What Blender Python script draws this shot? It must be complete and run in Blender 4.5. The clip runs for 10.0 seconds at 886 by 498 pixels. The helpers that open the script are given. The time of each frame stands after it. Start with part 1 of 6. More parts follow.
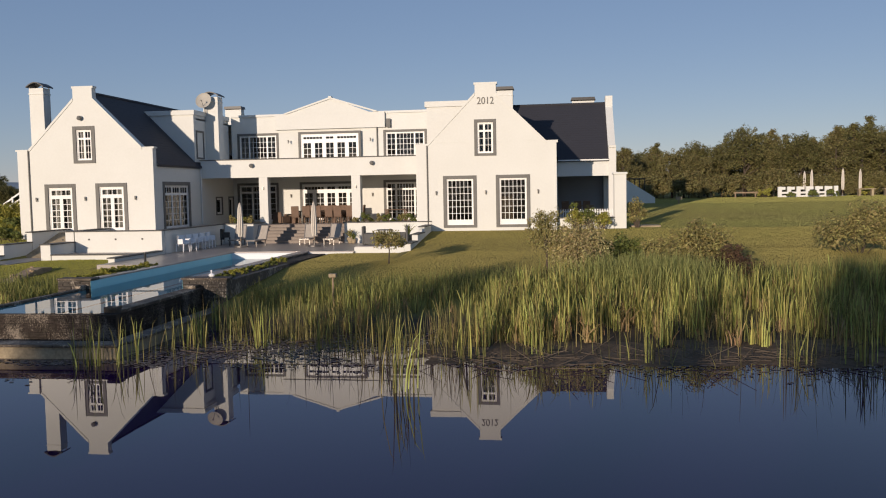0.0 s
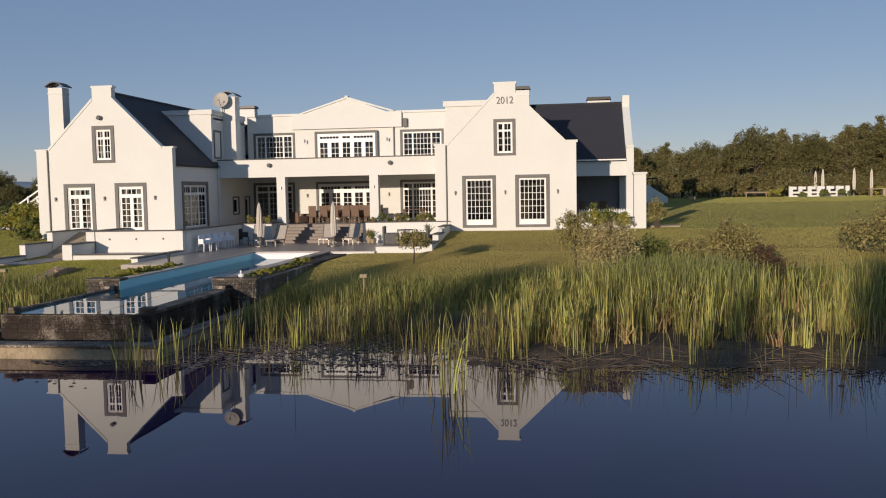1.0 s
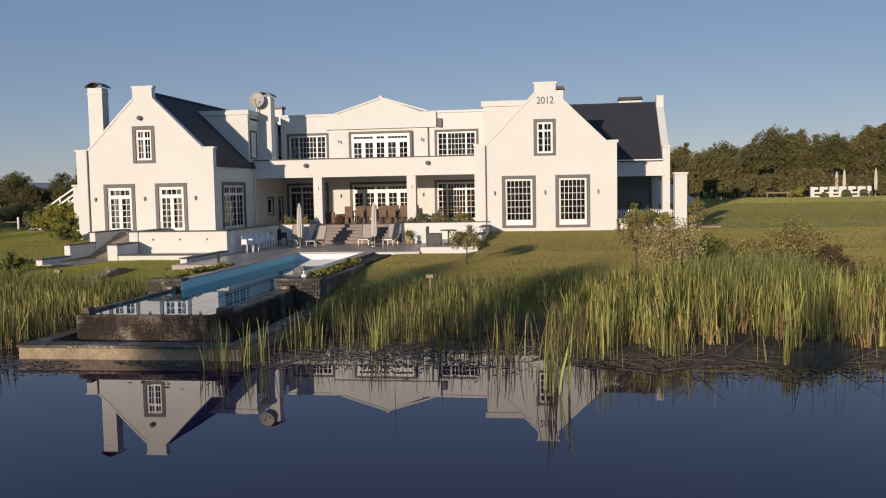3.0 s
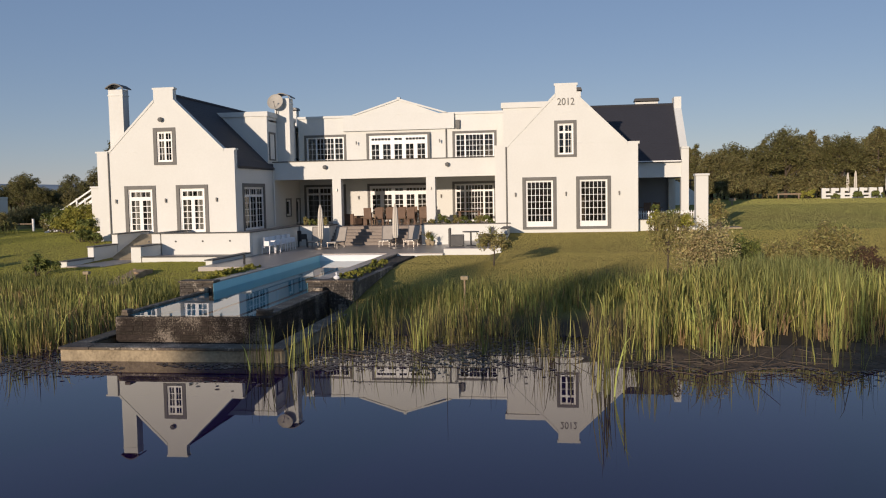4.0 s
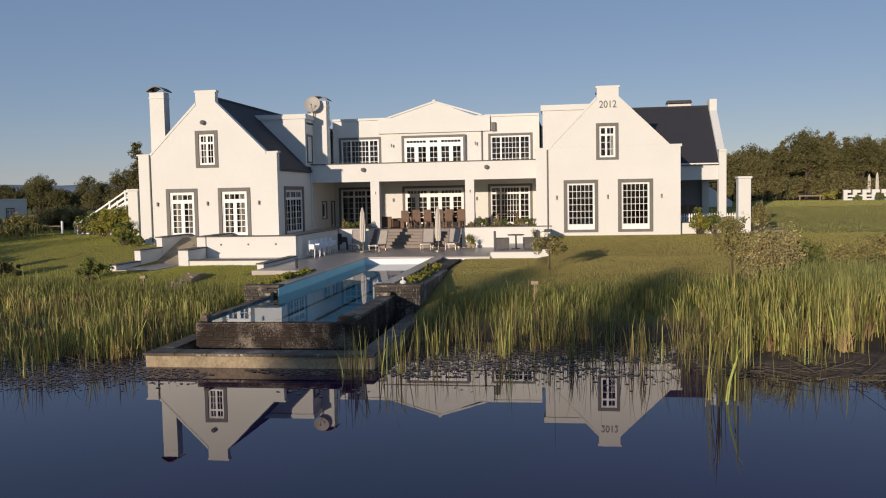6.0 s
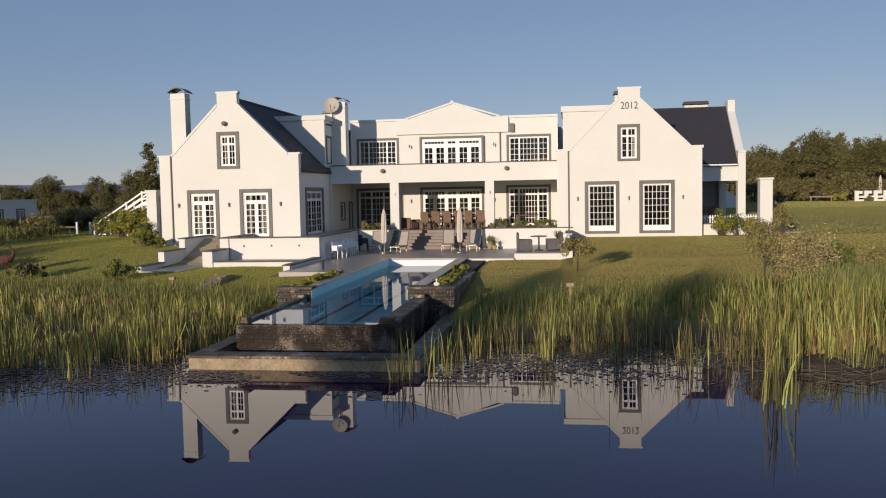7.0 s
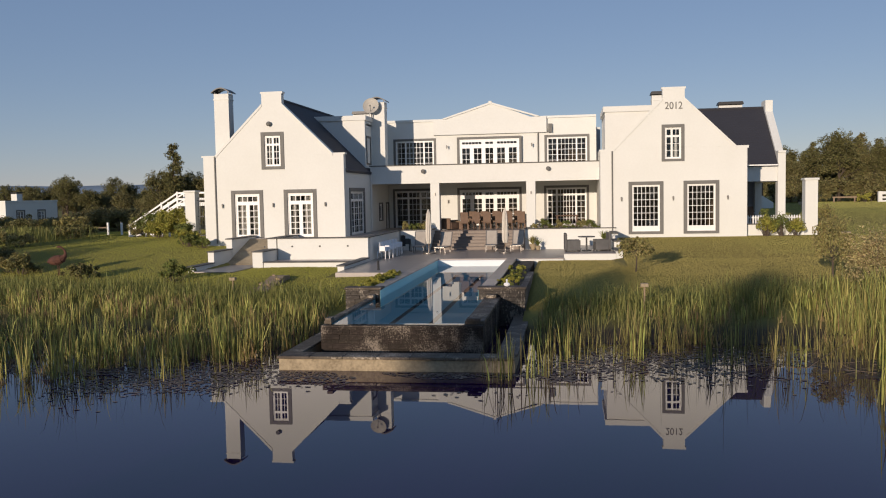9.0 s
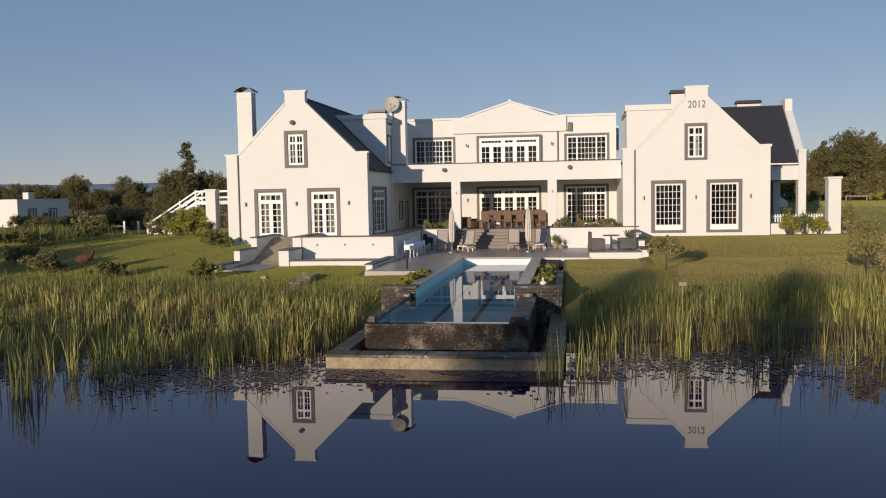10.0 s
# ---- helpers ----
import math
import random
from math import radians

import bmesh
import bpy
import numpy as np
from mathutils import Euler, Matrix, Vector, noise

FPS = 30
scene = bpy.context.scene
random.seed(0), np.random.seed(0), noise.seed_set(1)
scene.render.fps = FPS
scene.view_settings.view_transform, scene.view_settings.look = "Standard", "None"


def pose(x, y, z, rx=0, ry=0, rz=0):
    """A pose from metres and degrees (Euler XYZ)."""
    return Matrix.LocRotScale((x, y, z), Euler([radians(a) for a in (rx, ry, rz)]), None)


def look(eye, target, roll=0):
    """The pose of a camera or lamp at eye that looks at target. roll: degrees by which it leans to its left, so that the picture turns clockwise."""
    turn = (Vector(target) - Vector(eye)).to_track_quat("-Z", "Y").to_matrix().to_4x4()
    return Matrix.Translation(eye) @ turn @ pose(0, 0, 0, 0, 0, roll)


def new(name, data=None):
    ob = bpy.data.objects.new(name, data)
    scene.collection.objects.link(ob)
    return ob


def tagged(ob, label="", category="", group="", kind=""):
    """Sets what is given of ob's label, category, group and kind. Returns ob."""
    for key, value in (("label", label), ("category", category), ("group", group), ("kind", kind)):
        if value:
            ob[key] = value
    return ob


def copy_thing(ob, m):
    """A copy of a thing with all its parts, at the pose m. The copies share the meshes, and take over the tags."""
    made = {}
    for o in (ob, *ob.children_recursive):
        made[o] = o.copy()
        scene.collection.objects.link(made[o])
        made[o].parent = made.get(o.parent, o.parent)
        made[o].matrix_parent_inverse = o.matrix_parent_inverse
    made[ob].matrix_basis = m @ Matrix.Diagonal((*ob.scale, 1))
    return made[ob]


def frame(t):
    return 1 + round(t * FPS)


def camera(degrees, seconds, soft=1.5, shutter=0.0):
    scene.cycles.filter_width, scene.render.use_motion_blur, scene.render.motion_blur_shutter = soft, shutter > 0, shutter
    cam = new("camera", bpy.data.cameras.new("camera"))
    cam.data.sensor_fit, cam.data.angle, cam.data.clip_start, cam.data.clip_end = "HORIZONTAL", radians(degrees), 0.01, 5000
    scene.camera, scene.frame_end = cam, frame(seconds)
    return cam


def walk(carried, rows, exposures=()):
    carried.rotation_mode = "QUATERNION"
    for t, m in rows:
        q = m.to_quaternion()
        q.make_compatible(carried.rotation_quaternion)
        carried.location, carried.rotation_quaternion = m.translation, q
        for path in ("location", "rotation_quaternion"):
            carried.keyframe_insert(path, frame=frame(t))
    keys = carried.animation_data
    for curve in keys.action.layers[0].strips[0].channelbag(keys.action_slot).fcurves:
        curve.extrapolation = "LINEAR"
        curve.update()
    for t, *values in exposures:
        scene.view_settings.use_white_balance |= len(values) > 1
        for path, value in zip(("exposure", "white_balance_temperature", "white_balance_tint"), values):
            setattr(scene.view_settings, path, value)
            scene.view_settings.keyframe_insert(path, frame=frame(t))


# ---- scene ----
cam = camera(55.2, 10.0, soft=1.1)
# seconds, place, yaw, pitch, roll
ROWS = [
    (0.0, 4.658, -47.381, 4.113, 7.885, -3.908, 1.062),
    (0.5, 4.197, -47.410, 4.147, 7.964, -3.929, 1.055),
    (1.0, 3.690, -47.422, 4.156, 8.011, -3.946, 1.033),
    (1.5, 3.193, -47.481, 4.151, 8.052, -3.955, 1.015),
    (2.0, 2.669, -47.508, 4.158, 8.098, -3.949, 1.010),
    (2.5, 2.125, -47.547, 4.165, 8.110, -3.935, 1.026),
    (4.0, 0.513, -47.698, 4.190, 8.225, -3.795, 1.089),
    (4.5, -0.043, -47.740, 4.216, 8.247, -3.770, 1.072),
    (5.0, -0.617, -47.793, 4.265, 8.245, -3.781, 1.083),
    (5.5, -1.170, -47.851, 4.313, 8.263, -3.769, 1.096),
    (7.0, -2.821, -48.006, 4.422, 8.360, -3.723, 1.081),
    (7.5, -3.398, -48.069, 4.442, 8.363, -3.712, 1.079),
    (8.0, -3.957, -48.145, 4.426, 8.414, -3.660, 1.073),
    (8.5, -4.540, -48.196, 4.429, 8.446, -3.644, 1.077),
    (9.0, -5.118, -48.252, 4.443, 8.491, -3.667, 1.094),
    (9.5, -5.698, -48.351, 4.456, 8.539, -3.714, 1.083),
    (10.0, -6.280, -48.429, 4.459, 8.583, -3.750, 1.069),
]
walk(cam, [(t, pose(x, y, z, 90 + pitch, roll, yaw)) for t, x, y, z, yaw, pitch, roll in ROWS], exposures=[(0.0, 0.11, 6800, 20), (10.0, 0.11, 6800, 20)])

# ---- light ----
SUN_SLOPE, SUN_ELEV = 0.31, 8.0
sun_dir = Vector((SUN_SLOPE, 1.0, 0)).normalized() * math.cos(radians(SUN_ELEV))
sun_dir.z = -math.sin(radians(SUN_ELEV))
lamp = bpy.data.lights.new("sun", "SUN")
lamp.energy, lamp.angle, lamp.color = 3.6, radians(0.6), (1.0, 0.895, 0.715)
sun = new("sun", lamp)
sun.matrix_world = look((0, -60, 40), Vector((0, -60, 40)) + sun_dir)
world = bpy.data.worlds.new("world")
scene.world = world
world.use_nodes = True
wn = world.node_tree.nodes
sky = wn.new("ShaderNodeTexSky")
sky.sky_type, sky.sun_disc = "NISHITA", False
sky.sun_elevation = radians(26.0)
sky.sun_rotation = math.atan2(-SUN_SLOPE, -1.0)
sky.air_density, sky.dust_density, sky.ozone_density = 1.0, 0.0, 1.6
haze = wn.new("ShaderNodeMix")
haze.data_type = "RGBA"
haze.inputs[0].default_value = 0.62
haze.inputs[7].default_value = (1.27, 2.36, 4.1, 1)
world.node_tree.links.new(sky.outputs[0], haze.inputs[6])
world.node_tree.links.new(haze.outputs[2], wn["Background"].inputs[0])
wn["Background"].inputs[1].default_value = 0.085


# ---- materials ----
def material(name, base, second=None, rough=0.8, metal=0.0, coarse=0.7, fine=18.0, mix=0.35, bump=0.15, bump_scale=30.0, island=0.0, spec=0.5, per_object=0.0):
    """Two scales of noise between two colours, with fine relief."""
    m = bpy.data.materials.new(name)
    m.use_nodes = True
    n, l = m.node_tree.nodes, m.node_tree.links
    bsdf = n["Principled BSDF"]
    second = second or [c * 0.72 for c in base]
    tc = n.new("ShaderNodeTexCoord")
    big, small = n.new("ShaderNodeTexNoise"), n.new("ShaderNodeTexNoise")
    big.inputs["Scale"].default_value, big.inputs["Detail"].default_value = coarse, 4
    small.inputs["Scale"].default_value, small.inputs["Detail"].default_value = fine, 5
    for t in (big, small):
        l.new(tc.outputs["Object"], t.inputs["Vector"])
    add = n.new("ShaderNodeMath")
    add.operation = "MULTIPLY_ADD"
    add.inputs[1].default_value = 0.6
    half = n.new("ShaderNodeMath")
    half.operation = "MULTIPLY"
    half.inputs[1].default_value = 0.4
    l.new(small.outputs[0], half.inputs[0])
    l.new(big.outputs[0], add.inputs[0])
    l.new(half.outputs[0], add.inputs[2])
    ramp = n.new("ShaderNodeMapRange")
    ramp.inputs[1].default_value, ramp.inputs[2].default_value = 0.5 - 0.5 * mix, 0.5 + 0.5 * mix
    l.new(add.outputs[0], ramp.inputs[0])
    mixer = n.new("ShaderNodeMix")
    mixer.data_type = "RGBA"
    mixer.inputs[6].default_value, mixer.inputs[7].default_value = (*second, 1), (*base, 1)
    l.new(ramp.outputs[0], mixer.inputs[0])
    out = mixer.outputs[2]
    if island or per_object:
        hsv = n.new("ShaderNodeHueSaturation")
        src = n.new("ShaderNodeNewGeometry").outputs["Random Per Island"] if island else n.new("ShaderNodeObjectInfo").outputs["Random"]
        amount = island or per_object
        rng = n.new("ShaderNodeMapRange")
        rng.inputs[3].default_value, rng.inputs[4].default_value = 1 - amount, 1 + amount
        l.new(src, rng.inputs[0])
        l.new(rng.outputs[0], hsv.inputs["Value"])
        hue = n.new("ShaderNodeMapRange")
        hue.inputs[3].default_value, hue.inputs[4].default_value = 0.5 - amount * 0.06, 0.5 + amount * 0.05
        wob = n.new("ShaderNodeMath")
        wob.operation = "FRACT"
        wob2 = n.new("ShaderNodeMath")
        wob2.operation = "MULTIPLY"
        wob2.inputs[1].default_value = 7.31
        l.new(src, wob2.inputs[0])
        l.new(wob2.outputs[0], wob.inputs[0])
        l.new(wob.outputs[0], hue.inputs[0])
        l.new(hue.outputs[0], hsv.inputs["Hue"])
        l.new(out, hsv.inputs["Color"])
        out = hsv.outputs[0]
    l.new(out, bsdf.inputs["Base Color"])
    bsdf.inputs["Roughness"].default_value, bsdf.inputs["Metallic"].default_value = rough, metal
    bsdf.inputs["Specular IOR Level"].default_value = spec
    if bump:
        bn, bt = n.new("ShaderNodeBump"), n.new("ShaderNodeTexNoise")
        bt.inputs["Scale"].default_value, bt.inputs["Detail"].default_value = bump_scale, 6
        l.new(tc.outputs["Object"], bt.inputs["Vector"])
        l.new(bt.outputs[0], bn.inputs["Height"])
        bn.inputs["Strength"].default_value, bn.inputs["Distance"].default_value = bump, 0.03
        l.new(bn.outputs[0], bsdf.inputs["Normal"])
    return m


def leafy(name, base, second, island=0.35, glow=0.25, coarse=0.6):
    """Leaf or blade: thin, lets some light through."""
    m = material(name, base, second, rough=0.6, bump=0, coarse=coarse, fine=6, mix=0.5, island=island, spec=0.25)
    n, l = m.node_tree.nodes, m.node_tree.links
    bsdf = n["Principled BSDF"]
    tr, mx = n.new("ShaderNodeBsdfTranslucent"), n.new("ShaderNodeMixShader")
    mx.inputs[0].default_value = glow
    l.new(bsdf.inputs["Base Color"].links[0].from_socket, tr.inputs["Color"])
    l.new(bsdf.outputs[0], mx.inputs[1])
    l.new(tr.outputs[0], mx.inputs[2])
    l.new(mx.outputs[0], n["Material Output"].inputs[0])
    return m


def water_material(name, deep, rough, ripple, scale):
    m = bpy.data.materials.new(name)
    m.use_nodes = True
    n, l = m.node_tree.nodes, m.node_tree.links
    bsdf = n["Principled BSDF"]
    bsdf.inputs["Base Color"].default_value = (*deep, 1)
    bsdf.inputs["Roughness"].default_value, bsdf.inputs["IOR"].default_value = rough, 1.39
    tc, mp, tx, bn = n.new("ShaderNodeTexCoord"), n.new("ShaderNodeMapping"), n.new("ShaderNodeTexNoise"), n.new("ShaderNodeBump")
    mp.inputs["Scale"].default_value = (1.0, 0.35, 1.0)
    tx.inputs["Scale"].default_value, tx.inputs["Detail"].default_value = scale, 2
    l.new(tc.outputs["Object"], mp.inputs[0])
    l.new(mp.outputs[0], tx.inputs["Vector"])
    l.new(tx.outputs[0], bn.inputs["Height"])
    bn.inputs["Strength"].default_value, bn.inputs["Distance"].default_value = ripple, 0.01
    l.new(bn.outputs[0], bsdf.inputs["Normal"])
    return m


def glass_material(name, tint, gloss=1.0):
    """A thin pane: tinted see-through under a Fresnel gloss."""
    m = bpy.data.materials.new(name)
    m.use_nodes = True
    n, l = m.node_tree.nodes, m.node_tree.links
    n.remove(n["Principled BSDF"])
    tr, gl, mx, fr = n.new("ShaderNodeBsdfTransparent"), n.new("ShaderNodeBsdfGlossy"), n.new("ShaderNodeMixShader"), n.new("ShaderNodeFresnel")
    tr.inputs[0].default_value = (*tint, 1)
    gl.inputs["Roughness"].default_value = 0.03
    fr.inputs[0].default_value = 1.5
    l.new(fr.outputs[0], mx.inputs[0])
    l.new(tr.outputs[0], mx.inputs[1])
    l.new(gl.outputs[0], mx.inputs[2])
    l.new(mx.outputs[0], n["Material Output"].inputs[0])
    return m


WHITE = material("white_plaster", (0.735, 0.735, 0.69), (0.655, 0.65, 0.60), rough=0.85, coarse=0.5, fine=9, mix=0.6, bump=0.12, bump_scale=14)
WHITE_TRIM = material("white_gloss_paint", (0.82, 0.81, 0.78), (0.76, 0.75, 0.71), rough=0.45, coarse=2, bump=0.03)
GREY_BAND = material("grey_painted_band", (0.17, 0.165, 0.15), (0.13, 0.125, 0.115), rough=0.7, coarse=2, bump=0.06)
# grey puts the shade on the white verandah back wall into its colour
VERANDAH_SHADE = material("verandah_shade_grey", (0.33, 0.34, 0.37), (0.28, 0.29, 0.32), rough=0.8, coarse=0.6, bump=0.05)
COPING = material("dark_coping", (0.12, 0.115, 0.105), (0.08, 0.077, 0.07), rough=0.75, coarse=2, bump=0.1)
SLATE = material("dark_slate_roof", (0.034, 0.034, 0.042), (0.027, 0.027, 0.034), rough=0.75, coarse=0.8, fine=14, mix=0.6, bump=0.1, bump_scale=20, per_object=0.12)
BLACK = material("black_metal", (0.02, 0.02, 0.022), (0.014, 0.014, 0.015), rough=0.45, metal=0.0, coarse=4, bump=0.04)
PAVING = material("grey_slate_paving", (0.40, 0.34, 0.30), (0.28, 0.235, 0.205), rough=0.36, coarse=1.2, fine=16, mix=0.7, bump=0.12, per_object=0.14)
STEPSTONE = material("brown_grey_step_stone", (0.27, 0.215, 0.175), (0.17, 0.135, 0.11), rough=0.6, coarse=1.6, fine=18, mix=0.6, bump=0.2)
CONCRETE = material("weathered_concrete", (0.50, 0.40, 0.26), (0.15, 0.115, 0.07), rough=0.85, coarse=1.3, fine=14, mix=0.42, bump=0.35)
POOLBLUE = material("blue_pool_plaster", (0.36, 0.72, 0.75), (0.30, 0.66, 0.70), rough=0.6, coarse=0.8, bump=0.03)
POOLWHITE = material("white_pool_plaster", (0.78, 0.80, 0.80), (0.68, 0.71, 0.72), rough=0.6, coarse=0.8, bump=0.03)
# dark brown carries the shade of the rooms, so the panes read dark
INTERIOR = material("room_shade_brown", (0.16, 0.115, 0.075), (0.10, 0.075, 0.05), rough=0.9, coarse=0.4, bump=0.03)
CURTAIN = material("white_curtain", (0.72, 0.69, 0.63), (0.60, 0.57, 0.52), rough=0.9, coarse=3, bump=0.05)
WICKER = material("brown_wicker", (0.21, 0.13, 0.085), (0.12, 0.075, 0.05), rough=0.75, coarse=3, fine=50, bump=0.4, bump_scale=70)
GREYWICKER = material("grey_wicker", (0.13, 0.125, 0.12), (0.08, 0.078, 0.075), rough=0.75, coarse=3, fine=50, bump=0.4, bump_scale=70)
WOOD = material("weathered_teak", (0.30, 0.21, 0.13), (0.20, 0.14, 0.085), rough=0.7, coarse=3, fine=25, bump=0.2)
CANVAS = material("cream_canvas", (0.62, 0.575, 0.50), (0.52, 0.48, 0.42), rough=0.9, coarse=3, bump=0.15)
SLING = material("taupe_sling_fabric", (0.40, 0.36, 0.31), (0.32, 0.28, 0.24), rough=0.85, coarse=3, bump=0.1)
LAMPGREY = material("grey_lamp_metal", (0.30, 0.28, 0.25), (0.2, 0.19, 0.17), rough=0.5, metal=0.3, coarse=6, bump=0.05)
ALU = material("pale_metal", (0.24, 0.22, 0.20), (0.18, 0.165, 0.15), rough=0.4, metal=0.7, coarse=4, bump=0.03)
DISH = material("beige_dish_paint", (0.44, 0.41, 0.35), (0.37, 0.345, 0.30), rough=0.6, coarse=2, bump=0.05)
PLASTIC = material("white_plastic", (0.82, 0.82, 0.82), (0.76, 0.76, 0.76), rough=0.4, coarse=3, bump=0.02)
RUST = material("rusty_iron", (0.12, 0.045, 0.028), (0.06, 0.025, 0.018), rough=0.9, coarse=6, bump=0.3)
SOIL = material("dark_soil", (0.06, 0.045, 0.032), (0.04, 0.03, 0.022), rough=0.95, coarse=3, bump=0.5)
BARK = material("grey_brown_bark", (0.12, 0.09, 0.065), (0.06, 0.045, 0.034), rough=0.95, coarse=2, fine=14, bump=0.6)
GLASS = glass_material("window_glass", (0.82, 0.83, 0.83))
REED = leafy("green_reed_blade", (0.43, 0.405, 0.115), (0.21, 0.22, 0.062), island=0.7, glow=0.28, coarse=0.9)
REED_DARK = leafy("dull_green_reed_stem", (0.28, 0.25, 0.08), (0.12, 0.105, 0.04), island=0.6, glow=0.15, coarse=0.9)
REED_DRY = leafy("straw_reed_blade", (0.44, 0.32, 0.15), (0.28, 0.19, 0.09), island=0.4, glow=0.25)
GRASS_TUFT = leafy("coarse_grass_blade", (0.28, 0.28, 0.08), (0.17, 0.175, 0.055), island=0.4, glow=0.3, coarse=0.3)
LEAF_OLIVE = leafy("olive_shrub_leaf", (0.37, 0.315, 0.115), (0.21, 0.19, 0.075), island=0.45)
LEAF_GREY = leafy("grey_olive_leaf", (0.54, 0.45, 0.22), (0.28, 0.24, 0.105), island=0.5)
LEAF_GREEN = leafy("fresh_green_leaf", (0.20, 0.22, 0.058), (0.115, 0.14, 0.038), island=0.4)
LEAF_LIME = leafy("yellow_green_leaf", (0.40, 0.37, 0.075), (0.25, 0.245, 0.05), island=0.35)
LEAF_DARK = leafy("dark_forest_leaf", (0.205, 0.185, 0.066), (0.085, 0.085, 0.032), island=0.45, glow=0.15, coarse=0.25)
LEAF_BROWN = leafy("russet_shrub_leaf", (0.14, 0.085, 0.05), (0.085, 0.055, 0.033), island=0.4)
PAD = material("lily_pad", (0.25, 0.19, 0.145), (0.10, 0.075, 0.06), rough=0.6, coarse=2, bump=0.1, island=0.4, spec=0.3)
HILL = material("far_hazy_hills", (0.20, 0.27, 0.35), (0.17, 0.235, 0.31), rough=1.0, coarse=0.002, fine=0.01, bump=0)
POND = water_material("pond_water", (0.014, 0.001, 0.034), 0.012, 0.04, 1.6)


def lawn_material():
    m = material("mown_lawn", (0.21, 0.21, 0.048), (0.26, 0.205, 0.068), rough=0.95, coarse=0.22, fine=3.0, mix=0.55, bump=0.25, bump_scale=26, spec=0.1)
    n, l = m.node_tree.nodes, m.node_tree.links
    bsdf = n["Principled BSDF"]
    old = bsdf.inputs["Base Color"].links[0].from_socket
    tc, pt = n.new("ShaderNodeTexCoord"), n.new("ShaderNodeTexNoise")
    pt.inputs["Scale"].default_value, pt.inputs["Detail"].default_value = 0.06, 6
    l.new(tc.outputs["Object"], pt.inputs["Vector"])
    rg = n.new("ShaderNodeMapRange")
    rg.inputs[1].default_value, rg.inputs[2].default_value = 0.42, 0.62
    l.new(pt.outputs[0], rg.inputs[0])
    mx = n.new("ShaderNodeMix")
    mx.data_type = "RGBA"
    mx.inputs[7].default_value = (0.22, 0.155, 0.062, 1)
    fc = n.new("ShaderNodeMath")
    fc.operation = "MULTIPLY"
    fc.inputs[1].default_value = 0.55
    l.new(rg.outputs[0], fc.inputs[0])
    l.new(fc.outputs[0], mx.inputs[0])
    l.new(old, mx.inputs[6])
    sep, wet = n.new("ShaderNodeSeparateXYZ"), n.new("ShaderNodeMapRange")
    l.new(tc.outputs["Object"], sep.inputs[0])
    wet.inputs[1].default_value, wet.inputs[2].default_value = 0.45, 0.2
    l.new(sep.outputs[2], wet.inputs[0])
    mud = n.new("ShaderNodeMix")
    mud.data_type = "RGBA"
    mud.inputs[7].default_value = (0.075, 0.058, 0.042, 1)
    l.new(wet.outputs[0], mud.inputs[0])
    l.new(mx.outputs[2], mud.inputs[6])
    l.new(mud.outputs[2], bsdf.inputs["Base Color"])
    return m


LEAF_SCRUB = leafy("dull_green_scrub_leaf", (0.245, 0.21, 0.08), (0.115, 0.11, 0.045), island=0.45, glow=0.15, coarse=0.3)
GREEN_BLADE = leafy("fresh_lawn_blade", (0.27, 0.285, 0.05), (0.32, 0.295, 0.065), island=0.10, glow=0.2, coarse=0.12)

def mottled_stone(name, dark, mid, pale, rough, pale_from, streak=0.45, grain=19.0, spec=0.5):
    """Dark stone with patches of pale mineral bloom that run downwards, at two scales."""
    m = material(name, mid, dark, rough=rough, coarse=2.6, fine=30, mix=0.4, bump=0.5, bump_scale=24, per_object=0.18, spec=spec)
    n, l = m.node_tree.nodes, m.node_tree.links
    bsdf = n["Principled BSDF"]
    old = bsdf.inputs["Base Color"].links[0].from_socket
    geo, mp = n.new("ShaderNodeNewGeometry"), n.new("ShaderNodeMapping")
    mp.inputs["Scale"].default_value = (1, 1, streak)
    l.new(geo.outputs["Position"], mp.inputs["Vector"])
    patch, fleck = n.new("ShaderNodeTexNoise"), n.new("ShaderNodeTexNoise")
    patch.inputs["Scale"].default_value, patch.inputs["Detail"].default_value = 1.7, 3
    fleck.inputs["Scale"].default_value, fleck.inputs["Detail"].default_value = grain, 6
    l.new(mp.outputs[0], patch.inputs["Vector"]), l.new(mp.outputs[0], fleck.inputs["Vector"])
    add = n.new("ShaderNodeMath")
    add.operation = "ADD"
    l.new(patch.outputs[0], add.inputs[0]), l.new(fleck.outputs[0], add.inputs[1])
    rg = n.new("ShaderNodeMapRange")
    rg.inputs[1].default_value, rg.inputs[2].default_value = pale_from, pale_from + 0.16
    l.new(add.outputs[0], rg.inputs[0])
    mx = n.new("ShaderNodeMix")
    mx.data_type = "RGBA"
    mx.inputs[7].default_value = (*pale, 1)
    l.new(rg.outputs[0], mx.inputs[0]), l.new(old, mx.inputs[6])
    l.new(mx.outputs[2], bsdf.inputs["Base Color"])
    return m


STONE = mottled_stone("dark_stacked_stone", (0.03, 0.025, 0.021), (0.10, 0.083, 0.066), (0.30, 0.26, 0.21), 0.75, 1.06)
WETSTONE = mottled_stone("wet_black_stone", (0.012, 0.009, 0.007), (0.06, 0.046, 0.037), (0.24, 0.20, 0.16), 0.6, 1.05, 0.8, 44.0, 0.15)
LEDGE = mottled_stone("grey_ledge_stone", (0.06, 0.047, 0.036), (0.17, 0.138, 0.105), (0.38, 0.32, 0.25), 0.7, 1.08, 1.0, 19.0, 0.2)

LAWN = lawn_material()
LAWN_BLADE = leafy("short_lawn_blade", (0.345, 0.305, 0.09), (0.375, 0.30, 0.105), island=0.10, glow=0.2, coarse=0.12)


